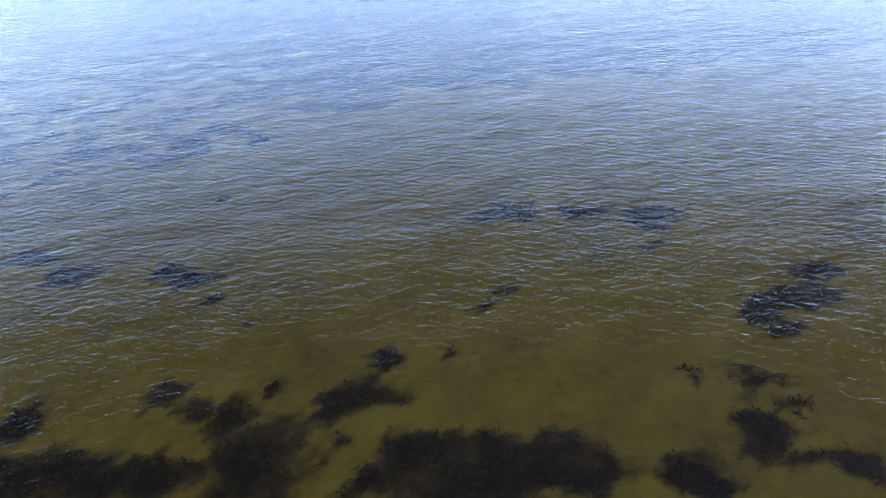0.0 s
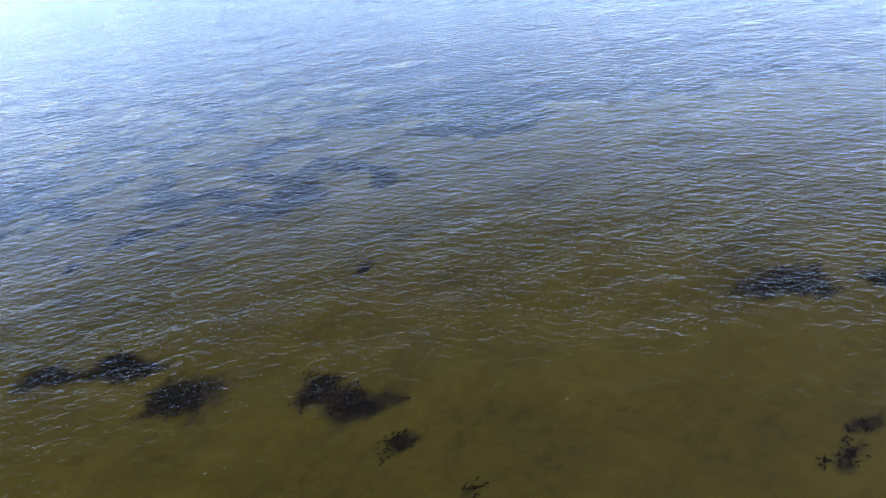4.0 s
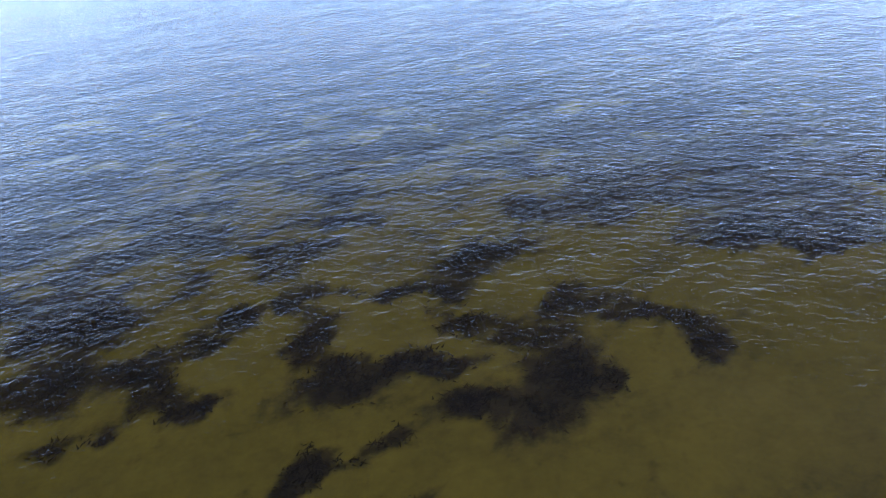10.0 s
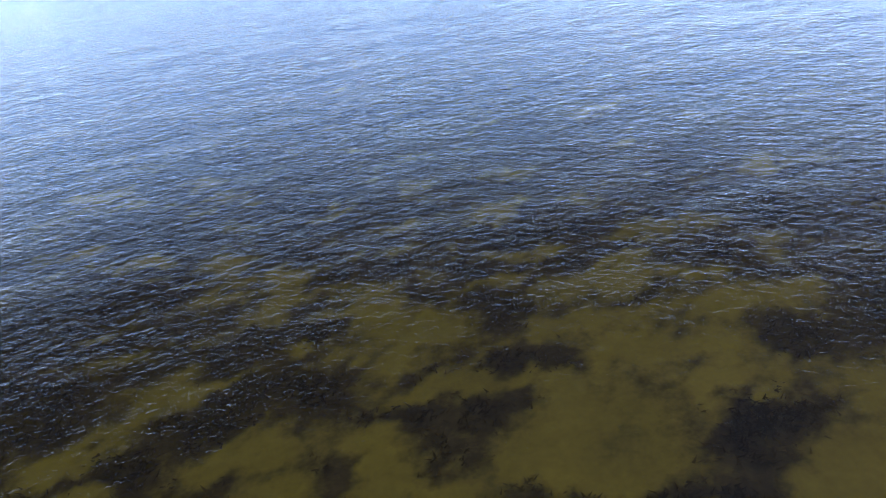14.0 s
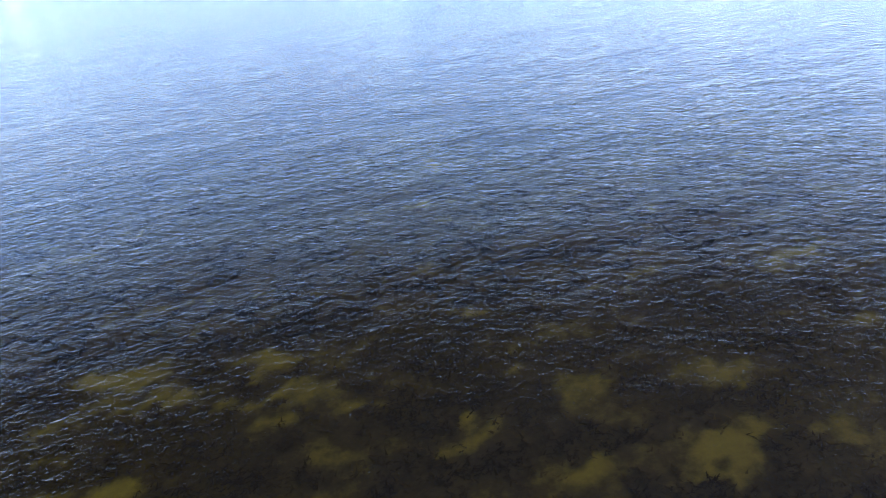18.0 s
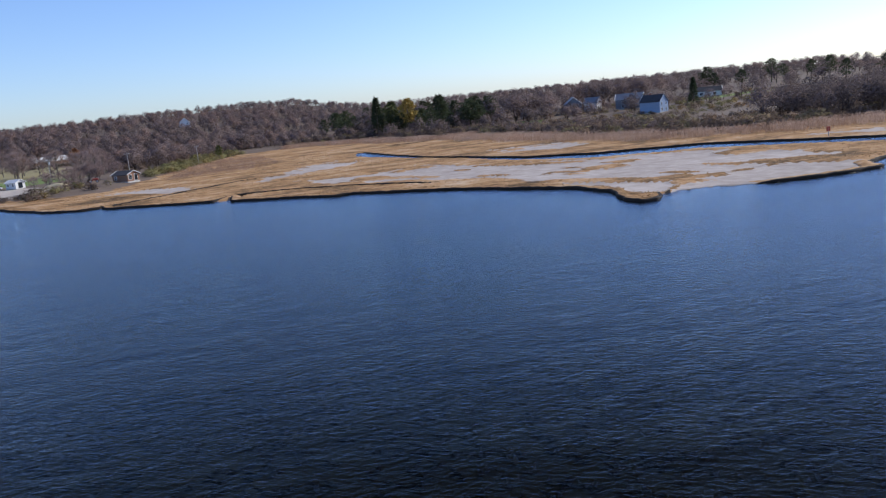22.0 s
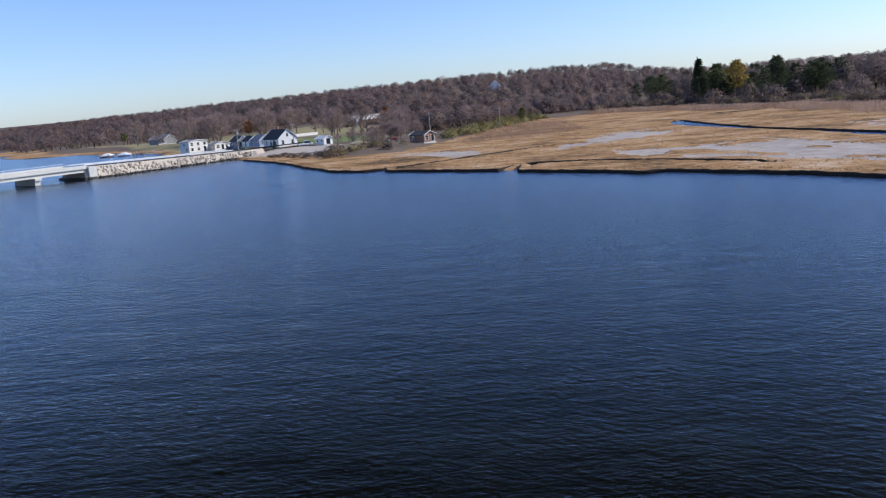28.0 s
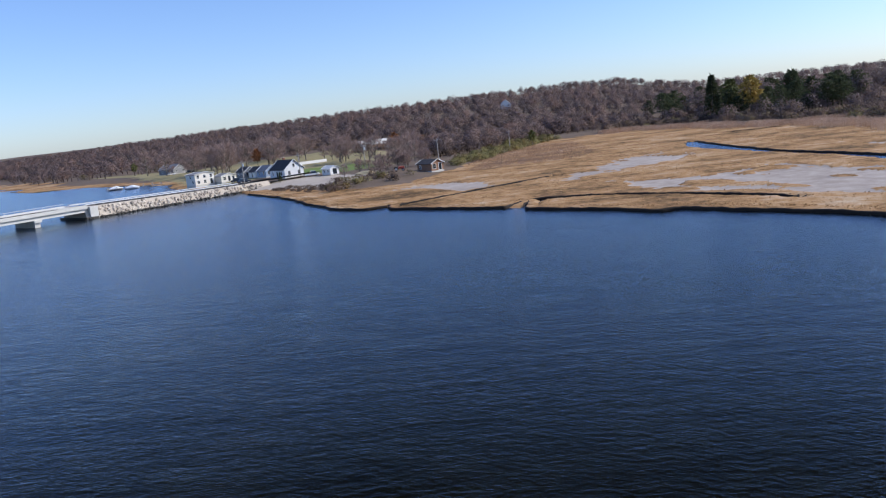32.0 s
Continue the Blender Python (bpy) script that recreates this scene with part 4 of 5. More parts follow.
def weed_spots(box, step, r):
    x, y = np.meshgrid(np.arange(box[0], box[1], step), np.arange(box[2], box[3], step))
    x, y = x.ravel() + r.normal(0, step * 0.35, x.size), y.ravel() + r.normal(0, step * 0.35, y.size)
    cover = weed_cover(x, y)
    ok = cover > 0.74 + r.normal(0, 0.16, len(x))
    x, y, edge = x[ok], y[ok], np.clip(1.0 - (cover[ok] - 0.5) / 0.5, 0, 1)
    return list(zip(x, y, terrain(x, y)[0], r.uniform(0.8, 1.25, len(x)), np.clip(edge * 0.9 + r.normal(0, 0.08, len(x)), 0, 1)))


r2 = np.random.default_rng(11)
WEED_PROTOS = [weed_proto(140 + i) for i in range(8)]
plant("eelgrass_patches", "dark brown eelgrass patches on the sandy seabed", "seaweed", WEED, WEED_PROTOS, weed_spots((-52, 18, 9, 51), 0.17, r2), 13)
plant("eelgrass_meadow", "dense dark eelgrass meadow with sandy gaps", "seaweed", WEED, WEED_PROTOS, weed_spots((-62, 18, 51, 74), 0.24, r2), 14)
plant("deep_eelgrass", "dark eelgrass covering the deeper seabed", "seaweed", WEED, [weed_proto(160 + i, 6, 0.5, 0.22) for i in range(6)], weed_spots((-85, 20, 74, 112), 0.75, r2), 15)


# ---- helpers for built things ----


def place(name, x, y, z, turn, label, category, group=""):
    e = new(name)
    e.matrix_basis = pose(x, y, z, 0, 0, turn)
    return tagged(e, label, category, group)


def part(name, bm, material, parent, label=""):
    me = bpy.data.meshes.new(name)
    bm.to_mesh(me)
    bm.free()
    me.materials.append(material)
    ob = new(name, me)
    ob.parent = parent
    return tagged(ob, label)


def block(bm, lo, hi, bevel=0.0, m=None):
    """Adds a box between two corners."""
    lo, hi = Vector(lo), Vector(hi)
    made = bmesh.ops.create_cube(bm, size=1.0, matrix=Matrix.Translation((lo + hi) / 2) @ Matrix.Diagonal((*(hi - lo), 1)))
    vs = made["verts"]
    if bevel:
        edges = list({e for v in vs for e in v.link_edges})
        vs = list({v for f in bmesh.ops.bevel(bm, geom=edges, offset=bevel, segments=1, affect="EDGES")["faces"] for v in f.verts} | {v for v in vs if v.is_valid})
    if m is not None:
        bmesh.ops.transform(bm, matrix=m, verts=vs)
    return bm


def boxed(lo, hi, bevel=0.0):
    return block(bmesh.new(), lo, hi, bevel)


def rod(a, b, ra, rb=None, n=8):
    bm = bmesh.new()
    v, f = prism(a, b, ra, ra if rb is None else rb, n)
    vs = [bm.verts.new(p) for p in v]
    for t in f:
        bm.faces.new([vs[i] for i in t])
    bm.faces.new(vs[:n][::-1])
    bm.faces.new(vs[n:])
    return bm


def slab(points, thick):
    """A flat polygon given thickness along its normal."""
    bm = bmesh.new()
    f = bm.faces.new([bm.verts.new(p) for p in points])
    bm.normal_update()
    n = f.normal * thick
    top = bmesh.ops.extrude_face_region(bm, geom=[f])
    bmesh.ops.translate(bm, vec=n, verts=[v for v in top["geom"] if isinstance(v, bmesh.types.BMVert)])
    bmesh.ops.recalc_face_normals(bm, faces=bm.faces)
    return bm


WHITE = surface("white_siding", (0.68, 0.67, 0.64), (0.82, 0.81, 0.78), 2.0, 0.6, 0, 0.2, (0.3, 0.3, 6))
CREAM = surface("cream_siding", (0.66, 0.61, 0.54), (0.78, 0.74, 0.67), 2.0, 0.6, 0, 0.2, (0.3, 0.3, 6))
GREY_SIDING = surface("grey_shingle_siding", (0.16, 0.16, 0.17), (0.28, 0.28, 0.29), 3.0, 0.8, 0, 0.3, (0.5, 0.5, 4))
BLUE_SIDING = surface("blue_siding", (0.22, 0.29, 0.40), (0.34, 0.42, 0.54), 2.0, 0.6, 0, 0.2, (0.3, 0.3, 6))
BROWN_SIDING = surface("brown_boards", (0.20, 0.10, 0.06), (0.32, 0.18, 0.11), 3.0, 0.7, 0, 0.3, (4, 4, 0.4))
DARK_ROOF = surface("asphalt_shingles", (0.035, 0.032, 0.032), (0.09, 0.08, 0.08), 4.0, 0.9, 0, 0.4)
GREY_ROOF = surface("weathered_grey_shingles", (0.16, 0.16, 0.17), (0.28, 0.27, 0.28), 4.0, 0.9, 0, 0.4)
PALE_ROOF = surface("pale_membrane_roof", (0.62, 0.59, 0.54), (0.80, 0.78, 0.73), 1.0, 0.6, 0, 0.1)
TRIM = surface("white_trim_paint", (0.70, 0.70, 0.68), (0.82, 0.82, 0.80), 5.0, 0.5, 0, 0.1)
PANE = surface("window_glass", (0.012, 0.016, 0.022), (0.03, 0.038, 0.05), 1.0, 0.08, 0, 0.0, spec=0.6)
BRICK = surface("chimney_brick", (0.20, 0.08, 0.05), (0.34, 0.15, 0.10), 6.0, 0.9, 0, 0.4)
CONCRETE = surface("pale_concrete", (0.46, 0.44, 0.40), (0.64, 0.62, 0.57), 0.8, 0.85, 0, 0.25)
WET_CONCRETE = surface("dark_tide_stained_concrete", (0.03, 0.028, 0.022), (0.09, 0.08, 0.065), 1.2, 0.7, 0, 0.3)
ASPHALT = surface("road_asphalt", (0.045, 0.045, 0.047), (0.085, 0.083, 0.08), 3.0, 0.9, 0, 0.3)
GALVANISED = surface("galvanised_steel", (0.52, 0.53, 0.55), (0.68, 0.69, 0.71), 3.0, 0.45, 0.6, 0.1)
POLE_WOOD = surface("weathered_pole", (0.32, 0.29, 0.26), (0.48, 0.44, 0.40), 4.0, 0.9, 0, 0.3, (3, 3, 0.3))
BOAT_WRAP = surface("white_boat_cover", (0.72, 0.73, 0.75), (0.85, 0.86, 0.87), 1.5, 0.5, 0, 0.2)
BOAT_HULL = surface("boat_hull", (0.55, 0.57, 0.60), (0.72, 0.73, 0.75), 1.0, 0.3, 0, 0.05)
DOCK_WOOD = surface("grey_dock_planks", (0.24, 0.21, 0.18), (0.38, 0.34, 0.30), 3.0, 0.9, 0, 0.3, (0.4, 3, 1))
TYRE = surface("tyre_rubber", (0.015, 0.015, 0.015), (0.03, 0.03, 0.03), 8.0, 0.9, 0, 0.2)
CAR_WHITE = surface("white_car_paint", (0.70, 0.70, 0.71), (0.78, 0.78, 0.79), 0.5, 0.25, 0, 0.0, spec=0.5)
CAR_DARK = surface("dark_car_paint", (0.02, 0.025, 0.035), (0.04, 0.045, 0.06), 0.5, 0.25, 0, 0.0, spec=0.5)
RED_PAINT = surface("faded_red_paint", (0.32, 0.05, 0.03), (0.48, 0.10, 0.06), 3.0, 0.6, 0, 0.1)
TARP = surface("tan_tarpaulin", (0.42, 0.34, 0.20), (0.58, 0.48, 0.30), 2.0, 0.8, 0, 0.4)


def stone_material():
    m = Mat("riprap_stone")
    rnd = m.node("ObjectInfo").outputs["Random"]
    n = m.noise(2.2, 5, 0.7)
    col = m.ramp(m.math("ADD", m.math("MULTIPLY", rnd, 0.55), m.math("MULTIPLY", n, 0.45)), [(0.15, (0.24, 0.20, 0.16)), (0.5, (0.48, 0.41, 0.33)), (0.9, (0.68, 0.60, 0.50))])
    m.bump(n, 0.6, 0.06)
    return m.done(col, 0.9)


STONE = stone_material()
WET_STONE = surface("dark_wet_stone", (0.018, 0.016, 0.013), (0.06, 0.055, 0.045), 1.5, 0.6, 0, 0.5)

# ---- houses ----
SIDES = {"front": (0, -1), "back": (0, 1), "left": (-1, 0), "right": (1, 0)}


def add_window(house, w, d, side, u, z, ww, wh, kind="window"):
    """A framed window or door on one wall; u runs along the wall from its middle."""
    sx, sy = SIDES[side]
    e = new(kind)
    e.parent = house
    turn = {"front": 0, "right": 90, "back": 180, "left": 270}[side]
    e.matrix_basis = pose(sx * w / 2, sy * d / 2, z, 0, 0, turn) @ pose(u, 0, 0)
    fr = bmesh.new()
    t = 0.10
    block(fr, (-ww / 2 - t, -0.06, wh), (ww / 2 + t, 0.05, wh + t))
    block(fr, (-ww / 2 - t, -0.09, -t), (ww / 2 + t, 0.05, 0))
    block(fr, (-ww / 2 - t, -0.06, 0), (-ww / 2, 0.05, wh))
    block(fr, (ww / 2, -0.06, 0), (ww / 2 + t, 0.05, wh))
    if kind == "window":
        block(fr, (-ww / 2, -0.05, wh / 2 - 0.03), (ww / 2, 0.03, wh / 2 + 0.03))
    part("frame", fr, TRIM, e)
    part("pane" if kind == "window" else "panel", boxed((-ww / 2, -0.03, 0), (ww / 2, 0.04, wh)), PANE, e)


def house(name, label, x, y, turn, w, d, eave, ridge, wall, roof, openings, chimney=None, z=None, over=0.35):
    """A gabled house: the gable ends face front and back, the ridge runs along its depth."""
    h = place(name, x, y, height(x, y) if z is None else z, turn, label, "house")
    part("foundation", boxed((-w / 2 - 0.05, -d / 2 - 0.05, -1.0), (w / 2 + 0.05, d / 2 + 0.05, 0.25)), CONCRETE, h)
    bm = bmesh.new()
    ends = []
    for yy in (-d / 2, d / 2):
        ends.append([bm.verts.new(p) for p in ((-w / 2, yy, 0.2), (w / 2, yy, 0.2), (w / 2, yy, eave), (0, yy, ridge), (-w / 2, yy, eave))])
    a, b = ends
    bm.faces.new(a)
    bm.faces.new(b[::-1])
    for i, j in ((0, 1), (1, 2), (2, 3), (3, 4), (4, 0)):
        bm.faces.new((a[j], a[i], b[i], b[j]))
    bmesh.ops.recalc_face_normals(bm, faces=bm.faces)
    part("wall", bm, wall, h)
    slope = (ridge - eave) / (w / 2)
    for s, nm in ((-1, "roof"), (1, "roof")):
        e = s * (w / 2 + over)
        pts = [(0, -d / 2 - over, ridge + 0.03), (e, -d / 2 - over, eave - over * slope + 0.03), (e, d / 2 + over, eave - over * slope + 0.03), (0, d / 2 + over, ridge + 0.03)]
        part(nm, slab(pts if s < 0 else pts[::-1], 0.14 if s > 0 else 0.14), roof, h)
    for s in (-1, 1):
        bm = bmesh.new()
        for e in (-1, 1):
            v, f = prism((0, s * (d / 2 + over), ridge + 0.0), (e * (w / 2 + over), s * (d / 2 + over), eave - over * slope), 0.11, 0.11, 4)
            vs = [bm.verts.new(p) for p in v]
            for q in f:
                bm.faces.new([vs[i] for i in q])
        part("bargeboard", bm, TRIM, h)
    if chimney:
        cx, cy = chimney
        ch = part("chimney", boxed((cx - 0.35, cy - 0.35, eave), (cx + 0.35, cy + 0.35, ridge + 0.8), 0.03), BRICK, h)
        part("cap", boxed((cx - 0.45, cy - 0.45, ridge + 0.8), (cx + 0.45, cy + 0.45, ridge + 0.92)), CONCRETE, ch)
    for o in openings:
        add_window(h, w, d, *o)
    return h


two = lambda side, z, gap, ww=0.9, wh=1.2: [(side, -gap, z, ww, wh), (side, gap, z, ww, wh)]  # noqa: E731

# the white two-storey house by the causeway, with its low annex
block_house = house("two_storey_house", "cream-white two-storey house with a low grey roof by the causeway", -202, 361, 62, 8.0, 6.4, 4.1, 4.8, CREAM, GREY_ROOF,
                    [("front", -2.7, 2.6, 1.0, 1.1), ("front", 0, 2.6, 1.0, 1.1), ("front", 2.7, 2.6, 1.0, 1.1), ("front", -2.7, 0.7, 1.0, 1.1), ("front", 0, 0.7, 1.0, 1.1), ("front", 2.7, 0.2, 1.0, 1.9, "door"),
                     ("left", 0, 2.6, 0.9, 1.1), ("left", 1.5, 0.7, 0.9, 1.1)], z=1.2)
house("annex_house", "low cream-white annex with a porch beside the two-storey house", -194.5, 366, 62, 6.5, 5.0, 2.4, 3.3, CREAM, GREY_ROOF,
      [("front", -1.8, 0.9, 1.1, 1.1), ("front", 0.2, 0.3, 1.0, 1.9, "door"), ("front", 2.0, 0.9, 1.0, 1.1)], z=1.2)
house("gable_house", "white one-and-a-half-storey gabled house with a dark brown roof", -164.5, 357, 54, 7.6, 11.0, 3.1, 6.2, WHITE, DARK_ROOF,
      [("front", -2.0, 1.0, 0.9, 1.3), ("front", 1.9, 1.0, 0.9, 1.3), ("front", 0, 3.6, 0.8, 1.1), ("left", -3.2, 1.0, 0.9, 1.2), ("left", 0, 0.3, 1.0, 2.0, "door"), ("left", 3.2, 1.0, 0.9, 1.2)], (0.8, 2.5))
house("grey_cottage", "small grey cottage with a white gable and a dark roof", -192, 378, 54, 5.0, 7.0, 2.6, 4.4, GREY_SIDING, DARK_ROOF, two("front", 1.0, 1.3) + two("left", 1.0, 1.6), z=1.3)
house("white_cottage", "small white cottage with a dark roof among the houses", -185, 374, 54, 4.6, 6.0, 2.5, 4.2, WHITE, DARK_ROOF, two("front", 1.0, 1.2) + [("left", 0, 0.3, 0.9, 1.9, "door")], z=1.3)
house("blue_cottage", "pale blue cottage with a grey roof among the houses", -178, 369, 54, 5.4, 7.0, 2.6, 4.4, BLUE_SIDING, GREY_ROOF, two("front", 1.0, 1.4) + two("left", 1.0, 1.8), z=1.4)
house("boat_shed", "small white shed with a blue side wall on the gravel lot", -143.5, 347, 56, 3.6, 5.0, 2.3, 3.2, WHITE, PALE_ROOF, [("front", 0, 0.3, 1.6, 1.9, "door"), ("left", -1.2, 1.0, 0.7, 0.8), ("left", 1.2, 1.0, 0.7, 0.8)])
house("marsh_hut", "small brown hut with white trim at the marsh edge", -103.5, 329, 52, 4.6, 7.2, 2.5, 3.6, BROWN_SIDING, DARK_ROOF, [("front", -1.2, 0.9, 1.2, 1.3), ("front", 1.0, 0.4, 1.1, 2.0, "door"), ("left", -2, 1.0, 0.9, 1.0), ("right", 0, 1.0, 0.9, 1.0)])
house("long_barn", "long low barn with a pale roof among the trees", -180, 497, -40, 7.0, 19.0, 2.2, 4.3, BROWN_SIDING, PALE_ROOF, two("left", 0.8, 5.0, 1.4, 1.0) + [("front", 0, 0.2, 2.2, 1.9, "door")])
house("field_house", "grey-roofed grey house under bare trees on the lawn", -300, 492, 70, 9.0, 13.0, 3.0, 5.6, GREY_SIDING, GREY_ROOF, two("left", 1.0, 3.5) + two("front", 1.0, 2.4) + two("front", 3.4, 1.0, 0.8, 0.9))
house("blue_house", "blue-grey house with white trim on the wooded hill", 112, 408, 38, 8.0, 10.0, 5.2, 8.2, BLUE_SIDING, DARK_ROOF, two("front", 0.9, 2.0) + two("front", 3.4, 2.0) + two("right", 1.0, 2.5) + two("right", 3.6, 2.5), (1.0, 2.0))
house("hill_house", "dark grey house with a white gable on the wooded hill", 104, 500, -14, 9.0, 12.0, 5.0, 8.6, GREY_SIDING, GREY_ROOF, two("front", 0.9, 2.2) + two("front", 3.4, 2.2) + two("left", 1.0, 3.0), (1.5, 3.0))
house("white_wing", "white gabled wing of a house on the hill", 113, 492, 44, 6.0, 8.0, 4.6, 7.4, WHITE, GREY_ROOF, two("front", 0.9, 1.4) + two("front", 3.2, 1.4))
house("upper_house", "grey house behind the blue one on the hill", 126, 470, 60, 8.0, 14.0, 5.0, 8.0, GREY_SIDING, GREY_ROOF, two("front", 1.0, 2.2) + two("left", 1.0, 3.5) + two("left", 3.4, 3.5), (1.0, -3.0))
house("ridge_house", "long low white house on the hilltop clearing", 172, 472, 62, 7.0, 14.0, 3.2, 5.4, WHITE, DARK_ROOF, two("left", 1.0, 3.5, 1.6, 1.3) + two("front", 1.0, 1.8))
house("far_white_house", "white house glimpsed between hill trees", 74, 560, -10, 6.0, 8.0, 5.0, 8.0, WHITE, DARK_ROOF, two("front", 1.0, 1.5) + two("front", 3.4, 1.5))
house("wood_house", "white-gabled house deep in the woods", -152, 760, 10, 9.0, 12.0, 5.0, 9.0, WHITE, GREY_ROOF, two("front", 1.0, 2.2) + two("front", 3.6, 2.2), z=height(-152, 760) - 1.5)

# ---- causeway and bridge ----
CW_A, CW_B = Vector((-162.0, 316.5, 0)), Vector((-180.5, 271.5, 0))  # waterside foot of the wall
CW_DIR = (CW_B - CW_A).normalized()
CW_IN = Vector((CW_DIR.y, -CW_DIR.x, 0))
CW_LEN = (CW_B - CW_A).length


def cw(along, across, z):
    """A point by its way along the causeway from the land and its distance from the near foot."""
    p = CW_A + CW_DIR * along + CW_IN * across
    return (p.x, p.y, z)


def cw_top(along):
    return 2.3 + 1.0 * min(max(along / CW_LEN, 0), 1)


causeway = place("causeway", 0, 0, 0, 0, "stone-faced causeway carrying the road to the bridge", "causeway")
tagged(causeway, kind="structure")
bm = bmesh.new()
rings = []
for k in range(9):
    a = -14 + (CW_LEN + 14) * k / 8
    t = cw_top(a)
    rings.append([bm.verts.new(cw(a, *q)) for q in ((0.3, -1.5), (0.3, 0.0), (1.7, t - 0.25), (1.9, t), (11.0, t), (11.2, t - 0.25), (13.5, -1.5))])
for p, q in zip(rings, rings[1:]):
    for i in range(6):
        bm.faces.new((p[i], p[i + 1], q[i + 1], q[i]))
bm.faces.new(rings[0])
bm.faces.new(rings[-1][::-1])
bmesh.ops.recalc_face_normals(bm, faces=bm.faces)
part("embankment", bm, STONE, causeway, "packed grey stone core")
bm = bmesh.new()
rows = [[bm.verts.new(cw(a, c, cw_top(a) + 0.03)) for c in (2.9, 10.0)] for a in np.linspace(-40, CW_LEN + 90, 14)]
for p, q in zip(rows, rows[1:]):
    bm.faces.new((p[0], p[1], q[1], q[0]))
bmesh.ops.solidify(bm, geom=bm.faces[:], thickness=0.05)
part("road", bm, ASPHALT, causeway, "dark asphalt road")


def guard_rail(name, across, lo, hi, label):
    g = place(name, 0, 0, 0, 0, label, "guard rail", "road guard rails")
    n = int((hi - lo) / 2.4)
    for i in range(n + 1):
        a = lo + (hi - lo) * i / n
        t = cw_top(a)
        part("post", rod(cw(a, across, t - 0.2), cw(a, across, t + 0.8), 0.09, 0.08, 6), POLE_WOOD, g)
    bm = bmesh.new()
    off = 0.12
    for z0, z1, o in ((0.42, 0.5, 0.06), (0.5, 0.6, 0.10), (0.6, 0.68, 0.06)):
        pts = [bm.verts.new(cw(a, across - off + o * s, cw_top(a) + z)) for a in (lo, (lo + hi) / 2, hi) for z, s in ((z0, 0), (z1, 0), (z1, 1), (z0, 1))]
        for k in range(2):
            for i in range(4):
                j = (i + 1) % 4
                bm.faces.new((pts[4 * k + i], pts[4 * k + j], pts[4 * k + 4 + j], pts[4 * k + 4 + i]))
    part("rail", bm, GALVANISED, g, "galvanised steel rail")


guard_rail("guard_rail", 2.3, -2, CW_LEN - 1, "galvanised guard rail along the water side of the causeway")
guard_rail("guard_rail", 10.6, -6, CW_LEN - 1, "galvanised guard rail along the far side of the causeway")

bridge = place("road_bridge", 0, 0, 0, 0, "pale concrete road bridge on low piers", "bridge")
DECK_END = CW_LEN + 92


def span(c0, c1, z0, z1, a0, a1):
    bm = bmesh.new()
    va = [bm.verts.new(cw(a0, c, cw_top(a0) + z)) for c, z in ((c0, z0), (c1, z0), (c1, z1), (c0, z1))]
    vb = [bm.verts.new(cw(a1, c, cw_top(a1) + z)) for c, z in ((c0, z0), (c1, z0), (c1, z1), (c0, z1))]
    for i in range(4):
        j = (i + 1) % 4
        bm.faces.new((va[i], va[j], vb[j], vb[i]))
    bm.faces.new(va[::-1])
    bm.faces.new(vb)
    bmesh.ops.recalc_face_normals(bm, faces=bm.faces)
    return bm


part("deck", span(0.4, 12.4, -0.45, 0.0, CW_LEN - 0.5, DECK_END), CONCRETE, bridge)
for c in (0.9, 3.6, 6.3, 9.0, 11.5):
    part("girder", span(c, c + 0.5, -1.35, -0.45, CW_LEN - 0.5, DECK_END), CONCRETE, bridge)
for c in (0.4, 12.1):
    part("parapet", span(c, c + 0.3, 0.0, 0.45, CW_LEN - 0.5, DECK_END), CONCRETE, bridge)
    top = part("railing", span(c + 0.1, c + 0.2, 0.88, 0.98, CW_LEN - 0.5, DECK_END), GALVANISED, bridge, "thin metal railing")
    for k in range(38):
        a = CW_LEN + 0.5 + k * 2.4
        part("railing_post", rod(cw(a, c + 0.15, cw_top(a) + 0.4), cw(a, c + 0.15, cw_top(a) + 0.98), 0.05, 0.05, 5), GALVANISED, top)
for a in (CW_LEN + 12.5, CW_LEN + 37, CW_LEN + 62):
    p = new("pier")
    p.parent = bridge
    part("cap", span(0.6, 12.2, -1.95, -1.35, a - 0.9, a + 0.9), CONCRETE, p)
    part("shaft", span(1.2, 11.6, -3.2, -1.95, a - 0.7, a + 0.7), CONCRETE, p)
    part("footing", span(1.0, 11.8, -4.6, -3.2, a - 0.85, a + 0.85), WET_CONCRETE, p, "dark tide-stained footing")
for a0, a1 in ((CW_LEN - 3.0, CW_LEN + 0.6), (DECK_END - 1, DECK_END + 4)):
    part("abutment", span(-0.1, 13.2, -4.6, -1.35 if a0 > CW_LEN else -0.02, a0, a1 - 1.4), CONCRETE, bridge)
    part("abutment_foot", span(-0.3, 13.4, -4.7, -2.7, a0 + 0.2, a1), WET_CONCRETE, bridge, "dark wet foot of the abutment")


def rock(seed):
    bm = bmesh.new()
    bmesh.ops.create_icosphere(bm, subdivisions=1, radius=0.5)
    r = random.Random(seed)
    for v in bm.verts:
        v.co *= r.uniform(0.72, 1.15)
        v.co.z *= 0.8
    me = bpy.data.meshes.new("stone")
    bm.to_mesh(me)
    bm.free()
    return me


